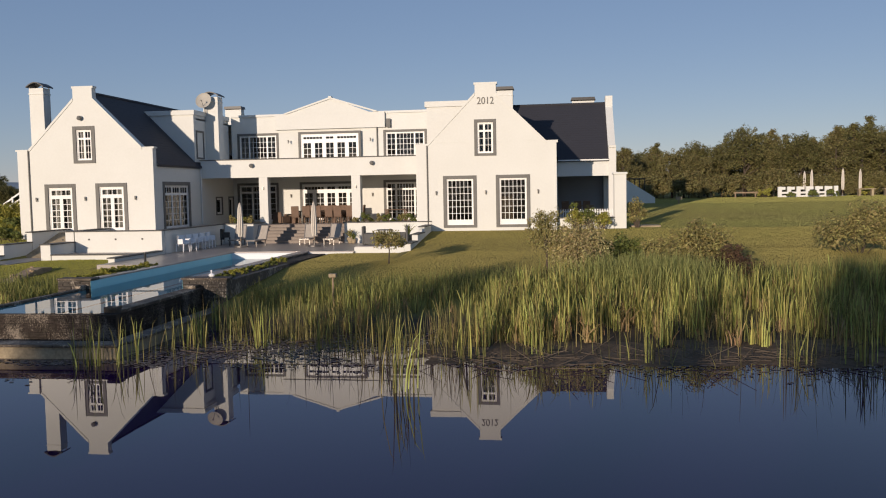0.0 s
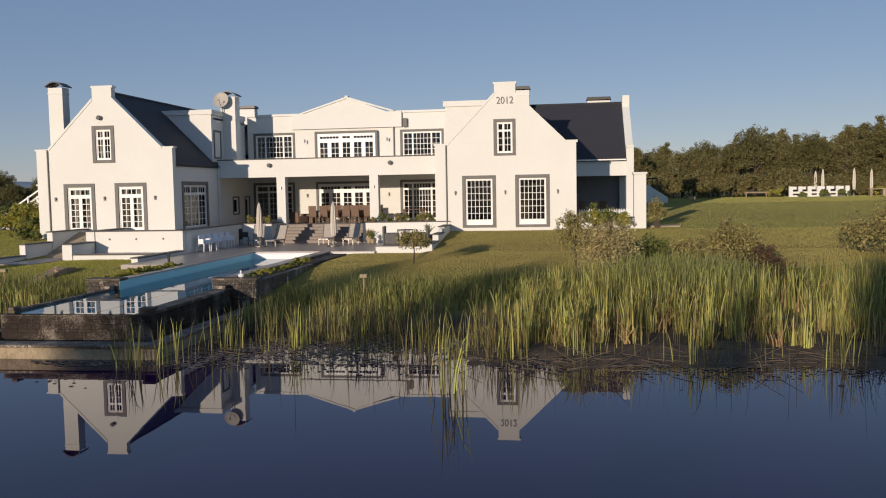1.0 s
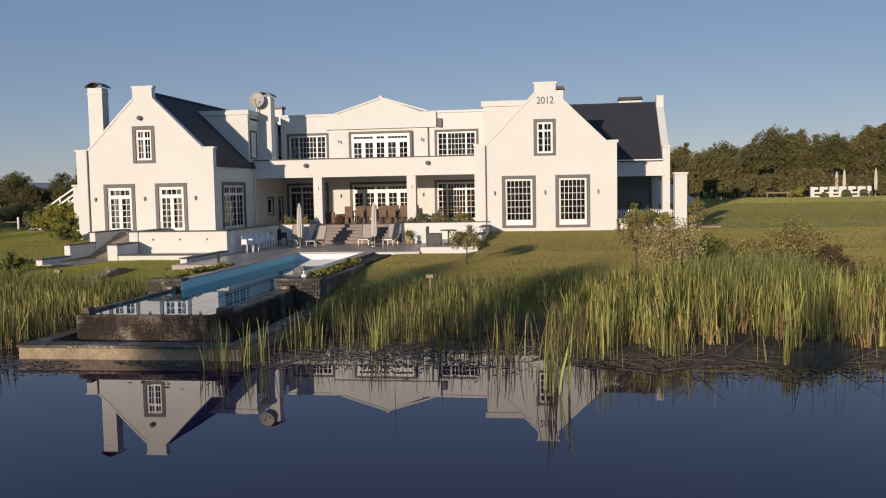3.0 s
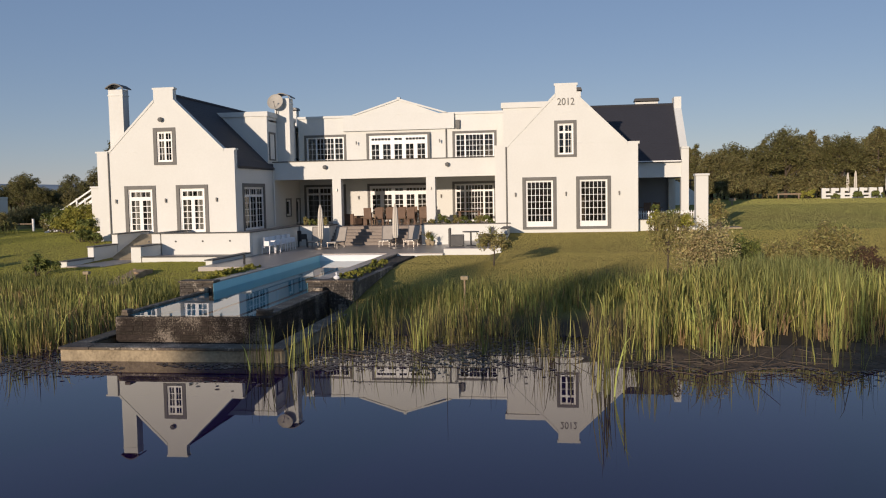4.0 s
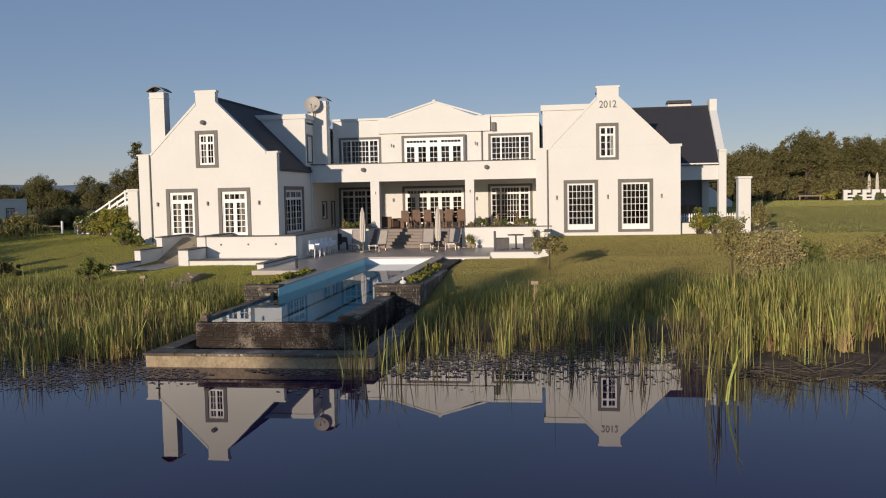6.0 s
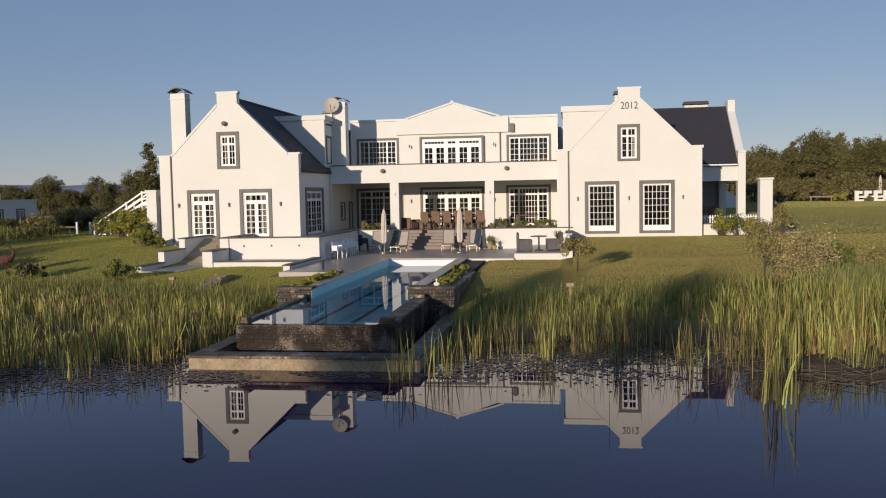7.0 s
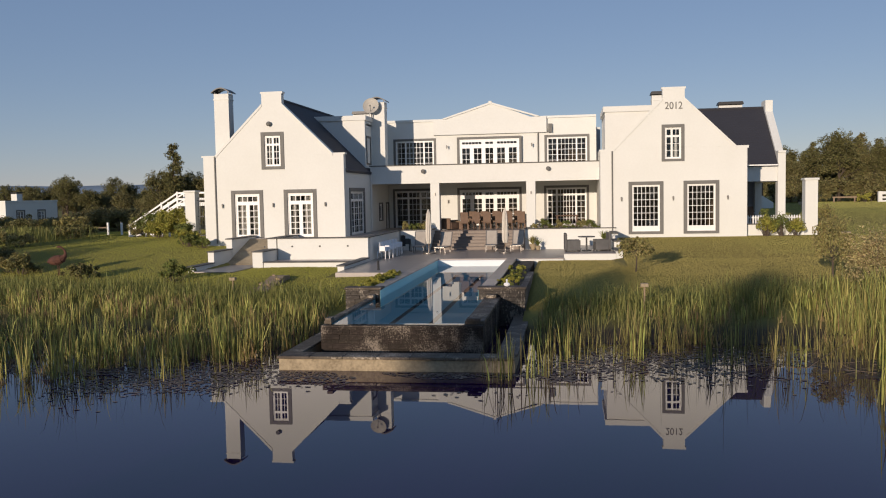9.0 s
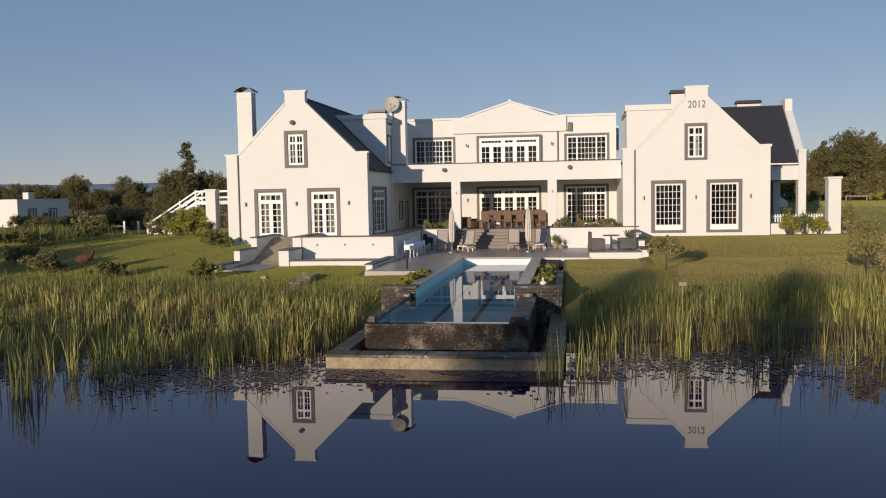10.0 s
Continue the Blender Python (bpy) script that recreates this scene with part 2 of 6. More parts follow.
# ---- building helpers ----
def box(bm, x0, x1, y0, y1, z0, z1):
    v = [bm.verts.new((x, y, z)) for z in (z0, z1) for y in (y0, y1) for x in (x0, x1)]
    for f in ((0, 2, 3, 1), (4, 5, 7, 6), (0, 1, 5, 4), (2, 6, 7, 3), (0, 4, 6, 2), (1, 3, 7, 5)):
        bm.faces.new([v[i] for i in f])


def prism(bm, poly, axis, a0, a1):
    """A polygon of (u, w) pushed along an axis: for 'y' the pairs are (x, z), for 'x' (y, z), for 'z' (x, y)."""
    def at(p, a):
        return {"y": (p[0], a, p[1]), "x": (a, p[0], p[1]), "z": (p[0], p[1], a)}[axis]
    lo, hi = [bm.verts.new(at(p, a0)) for p in poly], [bm.verts.new(at(p, a1)) for p in poly]
    k = len(poly)
    for i in range(k):
        bm.faces.new((lo[i], lo[(i + 1) % k], hi[(i + 1) % k], hi[i]))
    bm.faces.new(lo[::-1])
    bm.faces.new(hi)


def tube(bm, a, b, r0, r1=None, sides=10):
    a, b = Vector(a), Vector(b)
    r1 = r0 if r1 is None else r1
    q = (b - a).to_track_quat("Z", "Y")
    ring = [[bm.verts.new(p + q @ Vector((r * math.cos(t), r * math.sin(t), 0))) for t in (2 * math.pi * i / sides for i in range(sides))] for p, r in ((a, r0), (b, r1))]
    for i in range(sides):
        bm.faces.new((ring[0][i], ring[0][(i + 1) % sides], ring[1][(i + 1) % sides], ring[1][i]))
    bm.faces.new(ring[0][::-1])
    bm.faces.new(ring[1])


def lathe(bm, profile, centre=(0, 0, 0), sides=20):
    c = Vector(centre)
    rings = [[bm.verts.new(c + Vector((r * math.cos(2 * math.pi * i / sides), r * math.sin(2 * math.pi * i / sides), z))) for i in range(sides)] for r, z in profile]
    for a, b in zip(rings, rings[1:]):
        for i in range(sides):
            bm.faces.new((a[i], a[(i + 1) % sides], b[(i + 1) % sides], b[i]))
    bm.faces.new(rings[0][::-1])
    bm.faces.new(rings[-1])


def mesh_of(bm, name, mat, bevel=0.0):
    bmesh.ops.recalc_face_normals(bm, faces=bm.faces)
    if bevel:
        bmesh.ops.bevel(bm, geom=[e for e in bm.edges if len(e.link_faces) == 2 and e.calc_face_angle(0) > 0.6], offset=bevel, segments=1, affect="EDGES")
    me = bpy.data.meshes.new(name)
    bm.to_mesh(me)
    bm.free()
    me.materials.append(mat)
    return me


def part(name, bm, mat, parent=None, label="", bevel=0.0):
    ob = new(name, mesh_of(bm, name, mat, bevel))
    ob.parent = parent
    return tagged(ob, label)


def boxes(name, mat, parent, items, label="", bevel=0.0):
    bm = bmesh.new()
    for it in items:
        box(bm, *it)
    return part(name, bm, mat, parent, label, bevel)


def shared(name, me, parent, loc=(0, 0, 0), scale=(1, 1, 1), rot=(0, 0, 0)):
    ob = new(name, me)
    ob.parent, ob.location, ob.scale, ob.rotation_euler = parent, loc, scale, rot
    return ob


def thing(name, label, category, group="", loc=(0, 0, 0), rz=0.0):
    ob = new(name)
    ob.empty_display_size = 0.2
    ob.location, ob.rotation_euler = loc, (0, 0, radians(rz))
    return tagged(ob, label, category, group)


def stuff_mesh(name, verts, faces, mat, smooth=False):
    me = bpy.data.meshes.new(name)
    me.from_pydata(verts, [], faces)
    me.materials.append(mat)
    if smooth:
        me.shade_smooth()
    return me


def slabs(bm, left, right, holes, d0, d1, axis="y"):
    """An upright wall between two outlines [(z, u), ...] with rectangular holes (u0, u1, z0, z1), from depth d0 to d1."""
    def edge(line, z):
        return float(np.interp(z, [p[0] for p in line], [p[1] for p in line]))
    cuts = sorted({round(z, 4) for z in [p[0] for p in left + right] + [h[2] for h in holes] + [h[3] for h in holes]})
    for z0, z1 in zip(cuts, cuts[1:]):
        if z1 - z0 < 1e-3:
            continue
        e = 1e-4
        x = (edge(left, z0 + e), edge(left, z1 - e))
        spans = []
        for h in sorted(h for h in holes if h[2] < z1 - e and h[3] > z0 + e):
            spans.append((x, (h[0], h[0])))
            x = (h[1], h[1])
        spans.append((x, (edge(right, z0 + e), edge(right, z1 - e))))
        for (a0, a1), (b0, b1) in spans:
            if max(b0 - a0, b1 - a1) > 0.002:
                cut = [e for e in sorted({u for h in holes for u in h[:2]}) if max(a0, a1) + 0.01 < e < min(b0, b1) - 0.01]
                run = [(a0, a1)] + [(e, e) for e in cut] + [(b0, b1)]
                for (p0, p1), (q0, q1) in zip(run, run[1:]):
                    prism(bm, [(p0, z0), (q0, z0), (q1, z1), (p1, z1)], axis, d0, d1)
    bmesh.ops.remove_doubles(bm, verts=bm.verts, dist=0.0005)


PANE = None


def window(parent, m, w, h, leaves, band=0.2, transom=None, bar=0.028, stile=0.07, name="window", label="", panel=0.0, curtain=False, sill=True):
    """A glazed opening of w x h. m: its lower left outer corner, x along the wall, y into it. leaves: (width share, columns, rows)."""
    global PANE
    if PANE is None:
        bm = bmesh.new()
        box(bm, 0, 1, 0, 1, 0, 1)
        PANE = mesh_of(bm, "pane", GLASS)
    bm = bmesh.new()
    for x0, x1, z0, z1 in ((0, band, 0, h), (w - band, w, 0, h), (band, w - band, h - band, h)) + (((band, w - band, 0, band * 0.8),) if sill else ()):
        box(bm, x0, x1, -0.045, 0.05, z0, z1)
    win = part(name, bm, GREY_BAND, parent, label, bevel=0.006)
    win.matrix_basis = m
    x0, x1, z0, z1 = band, w - band, band * 0.8 if sill else 0.02, h - band
    boxes("frame", WHITE_TRIM, win, [(x0, x0 + 0.05, 0.02, 0.14, z0, z1), (x1 - 0.05, x1, 0.02, 0.14, z0, z1), (x0 + 0.05, x1 - 0.05, 0.02, 0.14, z1 - 0.05, z1), (x0 + 0.05, x1 - 0.05, 0.02, 0.14, z0, z0 + 0.05)])
    x0, x1, z0, z1 = x0 + 0.05, x1 - 0.05, z0 + 0.05, z1 - 0.05

    def sash(nm, a, b, c, d, cols, rows, foot=0.0):
        s = stile
        bm = bmesh.new()
        box(bm, a, a + s, 0.05, 0.11, c, d)
        box(bm, b - s, b, 0.05, 0.11, c, d)
        box(bm, a + s, b - s, 0.05, 0.11, d - s, d)
        box(bm, a + s, b - s, 0.05, 0.11, c, c + s + foot)
        u0, u1, v0, v1 = a + s, b - s, c + s + foot, d - s
        pw, ph = (u1 - u0 - bar * (cols - 1)) / cols, (v1 - v0 - bar * (rows - 1)) / rows
        for i in range(1, cols):
            u = u0 + i * (pw + bar) - bar
            box(bm, u, u + bar, 0.06, 0.10, v0, v1)
        for j in range(1, rows):
            v = v0 + j * (ph + bar) - bar
            for i in range(cols):
                u = u0 + i * (pw + bar)
                box(bm, u, u + pw, 0.062, 0.098, v, v + bar)
        part(nm, bm, WHITE_TRIM, win)
        for i in range(cols):
            for j in range(rows):
                shared("pane", PANE, win, (u0 + i * (pw + bar), 0.078, v0 + j * (ph + bar)), (pw, 0.006, ph), (radians(random.uniform(-0.4, 0.4)), 0, radians(random.uniform(-0.4, 0.4))))

    if transom:
        th, groups = transom
        tot, a = sum(g[0] for g in groups), x0
        for share, cols in groups:
            b = a + (x1 - x0) * share / tot
            sash("transom", a, b, z1 - th, z1, cols, 1)
            a = b
        z1 -= th
    tot, a = sum(g[0] for g in leaves), x0
    for share, cols, rows in leaves:
        b = a + (x1 - x0) * share / tot
        sash("casement", a, b, z0, z1, cols, rows, panel)
        a = b
    if curtain:
        bm = bmesh.new()
        for s0, s1 in curtain:
            n = 24
            pts = [(x0 + (x1 - x0) * (s0 + (s1 - s0) * i / n), 0.26 + 0.035 * math.sin(i * 1.9)) for i in range(n + 1)]
            prism(bm, pts + [(p[0], p[1] + 0.012) for p in pts[::-1]], "z", z0, z1 + (transom[0] if transom else 0))
        part("curtain", bm, CURTAIN, win, "white gathered curtain")
    return win


# ---- ground, pond and distance ----
RIGHT = [(-400, 0.6), (-84, 0.5), (-76, 0.0), (-68, -0.9), (-30, -0.8), (-27.9, -0.12), (-26.9, 0.025), (-23.5, 0.10), (-18, 0.72), (-14, 1.08), (-7, 1.22), (-3, 1.6), (0, 1.86), (8, 2.0), (30, 2.62), (52, 2.72), (100, 2.9), (4000, 2.9)]
LEFT = [(-400, 0.6), (-84, 0.5), (-76, 0.0), (-68, -0.9), (-31, -0.8), (-28, -0.15), (-24, 0.08), (-18, 0.65), (-14, 0.98), (-12, 1.1), (-5, 1.85), (2, 2.1), (7, 1.85), (41, 1.45), (100, 1.5), (4000, 1.6)]


def ground_z(x, y):
    r = float(np.interp(y, [p[0] for p in RIGHT], [p[1] for p in RIGHT]))
    le = float(np.interp(y, [p[0] for p in LEFT], [p[1] for p in LEFT]))
    s = min(1.0, max(0.0, (x + 30) / 12.0)) if y < -12 else min(1.0, max(0.0, (x + 22.6) / 0.8))
    z = le + (r - le) * s
    if -27.95 < y < -22 and x < 2.5:
        z -= 0.22 * min(1.0, (2.5 - x) / 2) * min(1.0, (-22 - y) / 1.5)
    if -22.4 < x < -2.6 and y > -12.5:
        z = min(z, 1.14)
    if -12.72 < x < -6.68 and -28 < y < -6.6:
        z = -1.0
    return z + 0.05 * (noise.noise((x * 0.35, y * 0.35, 3)) if y > -26 else 0) * min(1.0, max(0.0, -y - 2) / 10)


gx = sorted(set([-3000, -1500, -700, -350, -200, -140, -110, 110, 140, 200, 350, 700, 1500, 3000] + list(range(-96, 97, 4)) + [v * 0.8 for v in range(-56, 34)] + [-22.6, -22.4, -2.6, -2.4, -12.75, -12.7, -6.7, -6.65]))
gy = sorted(set([-3000, -1500, -700, -300, -160, -110, 130, 160, 200, 300, 500, 900, 1600, 3000] + list(range(-100, 121, 5)) + [v * 0.7 for v in range(-48, 30)] + [-12.52, -12.48, -6.62, -6.58]))
gv = [(x, y, ground_z(x, y)) for y in gy for x in gx]
k = len(gx)
gf = [(j * k + i, j * k + i + 1, (j + 1) * k + i + 1, (j + 1) * k + i) for j in range(len(gy) - 1) for i in range(k - 1)]
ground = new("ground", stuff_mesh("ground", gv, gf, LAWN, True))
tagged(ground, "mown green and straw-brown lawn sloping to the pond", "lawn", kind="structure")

bm = bmesh.new()
box(bm, -500, 500, -80, -18, -0.6, 0.0)
pond = part("water", bm, POND)
tagged(pond, "still dark pond water mirroring the house and sky", "water", kind="structure")

# far hills: one long low ridge, with the distance haze put into its blue colour
hv, hf = [], []
for i in range(61):
    a = radians(35 + 110 * i / 60)
    x, y = 2900 * math.cos(a), 2900 * math.sin(a)
    h = (58 + 14 * noise.noise((i * 0.22, 0, 0)) + 6 * noise.noise((i * 0.9, 4, 0))) * min(1.0, max(0.15, (i - 22) / 12))
    hv += [(x, y, 0), (x * 1.01, y * 1.01, h), (x * 1.03, y * 1.03, 0)]
for i in range(60):
    hf += [(3 * i, 3 * i + 3, 3 * i + 4, 3 * i + 1), (3 * i + 1, 3 * i + 4, 3 * i + 5, 3 * i + 2)]
tagged(new("backdrop", stuff_mesh("backdrop", hv, hf, HILL, True)), "low blue hazy hills far away", "hills", kind="structure")

# ---- the house ----
house = thing("house", "white gabled house with dark slate roofs and grey-banded windows", "house")
FLOOR = 2.3
# left wing
LX0, LX1, LY = -24.88, -17.0, -4.25
GL_L = [(1.0, LX0), (6.7, LX0), (6.701, -24.98), (6.79, -24.98), (6.791, -24.2), (9.5, -21.46), (9.7, -21.46), (10.02, -21.46), (10.021, -21.52), (10.13, -21.52)]
GL_R = [(1.0, LX1), (6.7, LX1), (6.701, -16.92), (6.79, -16.92), (6.791, -17.6), (9.5, -20.34), (9.7, -20.34), (10.02, -20.34), (10.021, -20.28), (10.13, -20.28)]
DOORS_L = [(-23.34, -21.53), (-20.36, -18.54)]
bm = bmesh.new()
slabs(bm, GL_L, GL_R, [(a + 0.2, b - 0.2, FLOOR, 4.68) for a, b in DOORS_L] + [(-21.35, -20.45, 6.16, 7.78)], LY, LY + 0.4)
part("wall_gable_left", bm, WHITE, house, "white plastered gable with stepped shoulders")
bm = bmesh.new()
slabs(bm, [(1.0, LY + 0.4), (5.9, LY + 0.4)], [(1.0, 7.0), (5.9, 7.0)], [(-3.05, 0.0, FLOOR, 4.72), (4.0, 4.95, 2.9, 3.97), (6.1, 6.8, FLOOR, 3.97)], LX1 - 0.35, LX1, "x")
part("wall_side_left_wing", bm, WHITE, house)
boxes("wall_outer_left_wing", WHITE, house, [(LX0, LX0 + 0.35, LY + 0.4, 12, 1.0, 5.9), (LX0 + 0.35, -3, 11.6, 12, 1.0, 8.9)])
for a, b in DOORS_L:
    window(house, pose(a, LY, FLOOR), b - a, 2.58, [(1, 2, 5), (1, 2, 5)], transom=(0.46, [(1, 4)]), stile=0.10, bar=0.035, name="french_door", sill=False, curtain=[(0.0, 0.48), (0.72, 1.0)] if a < -22 else [(0.0, 0.30), (0.6, 1.0)])
window(house, pose(-21.55, LY, 5.98), 1.28, 2.0, [(1, 2, 3), (1, 2, 3)], transom=(0.42, [(1, 2), (1, 2)]), stile=0.055, curtain=[(0.0, 0.45)])
window(house, pose(LX1, -3.25, FLOOR, 0, 0, 90), 3.45, 2.62, [(1, 2, 5), (1, 2, 5), (1, 2, 5)], transom=(0.44, [(1, 3), (1, 3), (1, 3)]), name="french_door", sill=False, curtain=[(0.05, 0.9)])
window(house, pose(LX1, 3.95, 2.85, 0, 0, 90), 1.05, 1.17, [(1, 1, 1)], band=0.09)
window(house, pose(LX1, 6.0, FLOOR, 0, 0, 90), 0.88, 1.72, [(1, 1, 1)], band=0.09, sill=False)
# right gable
RX0, RX1 = -3.42, 4.45
GR_L = [(1.0, RX0), (6.68, RX0), (6.681, RX0 - 0.06), (6.78, RX0 - 0.06), (6.781, -2.74), (9.55, -0.03), (9.7, -0.03), (9.98, -0.03), (9.981, -0.09), (10.1, -0.09)]
GR_R = [(1.0, RX1), (6.68, RX1), (6.681, RX1 + 0.08), (6.82, RX1 + 0.08), (6.821, 3.88), (9.5, 1.15), (9.7, 1.15), (9.98, 1.15), (9.981, 1.21), (10.1, 1.21)]
WINS_R = [(-1.89, 0.0), (1.08, 2.98)]
bm = bmesh.new()
slabs(bm, GR_L, GR_R, [(a + 0.19, b - 0.19, 2.2, 4.77) for a, b in WINS_R] + [(0.08, 0.95, 6.2, 7.88)], 0, 0.4)
part("wall_gable_right", bm, WHITE, house, "white plastered gable with a raised top block")
for a, b in WINS_R:
    window(house, pose(a, 0, 2.04), b - a, 2.92, [(1, 6, 6)], band=0.19, panel=0.2, stile=0.05)
window(house, pose(-0.09, 0, 6.04), 1.22, 2.02, [(0.42, 1, 3), (0.58, 2, 3)], transom=(0.42, [(0.42, 1), (0.58, 2)]), band=0.17, stile=0.055)
boxes("wall_side_right_wing", WHITE, house, [(RX1 - 0.35, RX1, 0.4, 13, 1.0, 5.9)])
boxes("wall_side_right_wing", WHITE, house, [(RX0, RX0 + 0.35, 0.4, 6.92, 1.0, 5.9)])
# recessed main front
UY = 6.92
UP = [(-16.6, -13.76), (-12.34, -8.15), (-6.7, -3.85)]
bm = bmesh.new()
slabs(bm, [(1.0, -17.0), (9.3, -17.0), (9.301, -13.0), (10.2, -10.2)], [(1.0, RX0), (9.3, RX0), (9.301, -7.6), (10.2, -10.08)],
      [(a + 0.15, b - 0.15, 5.55, 8.0) for a, b in UP] + [(a + 0.15, b - 0.15, FLOOR, 4.72) for a, b in ((-16.7, -13.85), (-12.4, -8.2), (-6.76, -3.9))], UY, UY + 0.4)
part("wall_front_main", bm, WHITE, house, "white wall with a shallow pediment")
# pediment slab stands a hand proud of the wall, with cornices
bm = bmesh.new()
slabs(bm, [(8.32, -13.9), (9.32, -13.9), (9.321, -13.0), (10.24, -10.3)], [(8.32, -6.55), (9.32, -6.55), (9.321, -7.55), (10.24, -9.98)], [], UY - 0.22, UY - 0.004)
part("pediment", bm, WHITE, house)
bm = bmesh.new()
for s in (-1, 1):
    prism(bm, [(-10.14 + s * 2.95, 9.32), (-10.14, 10.22), (-10.14, 10.34), (-10.14 + s * 3.15, 9.36)], "y", UY - 0.30, UY + 0.1)
box(bm, -10.24, -10.04, UY - 0.32, UY + 0.1, 10.26, 10.4)
box(bm, -17.0, -13.0, UY - 0.10, UY + 0.45, 9.22, 9.36)
box(bm, -7.3, RX0, UY - 0.10, UY + 0.45, 9.22, 9.36)
part("cornice", bm, WHITE, house)
window(house, pose(UP[0][0], UY, 5.4), 2.84, 2.74, [(1, 2, 7), (2, 5, 7), (1, 2, 7)], band=0.15, stile=0.05, sill=False)
window(house, pose(UP[1][0], UY - 0.22, 5.4), 4.19, 2.74, [(1, 2, 5)] * 5, transom=(0.4, [(2, 6), (1, 2), (2, 6)]), band=0.15, stile=0.13, sill=False, name="french_door")
window(house, pose(UP[2][0], UY, 5.4), 2.85, 2.74, [(1, 2, 7), (2, 5, 7), (1, 2, 7)], band=0.15, stile=0.05, sill=False)
window(house, pose(-16.7, UY, FLOOR), 2.85, 2.57, [(1, 2, 5), (1, 3, 5), (1, 2, 5)], transom=(0.42, [(1, 2), (1, 3), (1, 2)]), band=0.15, stile=0.06, sill=False)
window(house, pose(-12.4, UY, FLOOR), 4.2, 2.57, [(1, 2, 5)] * 5, transom=(0.42, [(2, 6), (1, 2), (2, 6)]), band=0.15, stile=0.12, sill=False, name="french_door")
window(house, pose(-6.76, UY, FLOOR), 2.86, 2.6, [(1, 2, 5), (2, 6, 5), (1, 2, 5)], transom=(0.4, [(1, 2), (2, 6), (1, 2)]), band=0.15, stile=0.06, sill=False)
# balcony beam and slab, two piers
BY = 1.85
boxes("balcony_parapet", WHITE, house, [(-17.0, RX0, BY, BY + 0.3, 5.14, 6.2)], "white solid balcony parapet")
boxes("parapet_coping", COPING, house, [(-17.05, RX0, BY - 0.04, BY + 0.34, 6.203, 6.26)], "dark grey coping")
boxes("balcony_floor", WHITE, house, [(-17.0, RX0, BY + 0.3, UY, 5.2, 5.38)])
for x in (-13.36, -7.65):
    boxes("pier", WHITE, house, [(x, x + 0.54, BY + 0.002, BY + 0.54, FLOOR, 5.14)], "square white pier", bevel=0.01)
    boxes("pier_lamp", ALU, house, [(x + 0.24, x + 0.31, BY - 0.1, BY + 0.002, 4.4, 4.55)])
# upper left block with cornice, chimney stack beside
boxes("wall_upper_left", WHITE, house, [(-20.6, -17.2, 1.5, 1.85, 5.6, 9.1), (-17.55, -17.2, 1.85, UY, 5.38, 9.1), (-20.6, -20.3, 1.85, UY, 8.0, 9.1), (-20.6, -17.2, 1.85, 11.6, 8.7, 8.8)])
boxes("cornice", WHITE, house, [(-20.7, -17.12, 1.42, 1.5, 8.98, 9.26), (-17.2, -17.12, 1.5, UY, 8.98, 9.26), (-20.6, -17.2, 1.5, 1.8, 9.1, 9.26), (-17.5, -17.2, 1.8, UY, 9.1, 9.26)])
window(house, pose(-17.2, 1.78, 6.35, 0, 0, 90), 1.1, 1.72, [(1, 1, 1)], band=0.12)
boxes("wall_upper_right", WHITE, house, [(-3.07, 1.2, 2.04, 2.4, 5.6, 9.2), (-3.07, -2.7, 2.4, UY, 5.6, 9.2), (-3.07, 1.2, 2.4, UY, 8.8, 8.9)])
boxes("cornice", WHITE, house, [(-3.17, 1.2, 1.94, 2.04, 9.02, 9.34), (-3.17, -3.07, 2.04, UY, 9.02, 9.34), (-3.07, 1.2, 2.04, 2.4, 9.2, 9.34)])
boxes("wall_behind", WHITE, house, [(RX0, 8.1, 14.8, 15.2, 1.0, 6.0)])


def roof(name, ridge0, ridge1, run, drop, label):
    """A pair of slated slopes below a ridge, in lapped courses."""
    a, b = Vector(ridge0), Vector(ridge1)
    along = (b - a).normalized()
    out = Vector((along.y, -along.x, 0))
    r = new(name)
    r.parent = house
    tagged(r, label)
    for s in (-1, 1):
        bm = bmesh.new()
        up = (out * s * drop + Vector((0, 0, run))).normalized()
        courses = 24
        rows_ = []
        for c in range(courses + 1):
            f = c / courses
            p = out * s * run * f + Vector((0, 0, -drop * f))
            if c:
                rows_.append([bm.verts.new(a + p + up * 0.012), bm.verts.new(b + p + up * 0.012)])
            if c < courses:
                rows_.append([bm.verts.new(a + p + up * 0.008), bm.verts.new(b + p + up * 0.008)])
        for q0, q1 in zip(rows_, rows_[1:]):
            bm.faces.new((q0[0], q0[1], q1[1], q1[0]))
        lo = [bm.verts.new(v) for v in (a - Vector((0, 0, 0.12)), b - Vector((0, 0, 0.12)), b + out * s * run + Vector((0, 0, -drop - 0.12)), a + out * s * run + Vector((0, 0, -drop - 0.12)))]
        bm.faces.new(lo)
        bm.faces.new((lo[3], lo[2], rows_[-1][1], rows_[-1][0]))
        part("slope", bm, SLATE, r)
    bm = bmesh.new()
    tube(bm, a + Vector((0, 0, 0.02)), b + Vector((0, 0, 0.02)), 0.09, sides=8)
    part("ridge_cap", bm, SLATE, r)
    return r


roof("roof_left_wing", (-20.9, LY + 0.4, 9.83), (-20.9, 9.0, 9.83), 3.98, 3.98, "dark slate pitched roof")
roof("roof_right_gable", (0.56, 0.4, 9.72), (0.56, 11.2, 9.72), 3.95, 3.86, "dark slate pitched roof")
WY0, WYC = 7.0, 11.1
roof("roof_right_wing", (0.6, WYC, 9.78), (7.68, WYC, 9.78), 4.15, 3.85, "dark slate pitched roof in low sun")
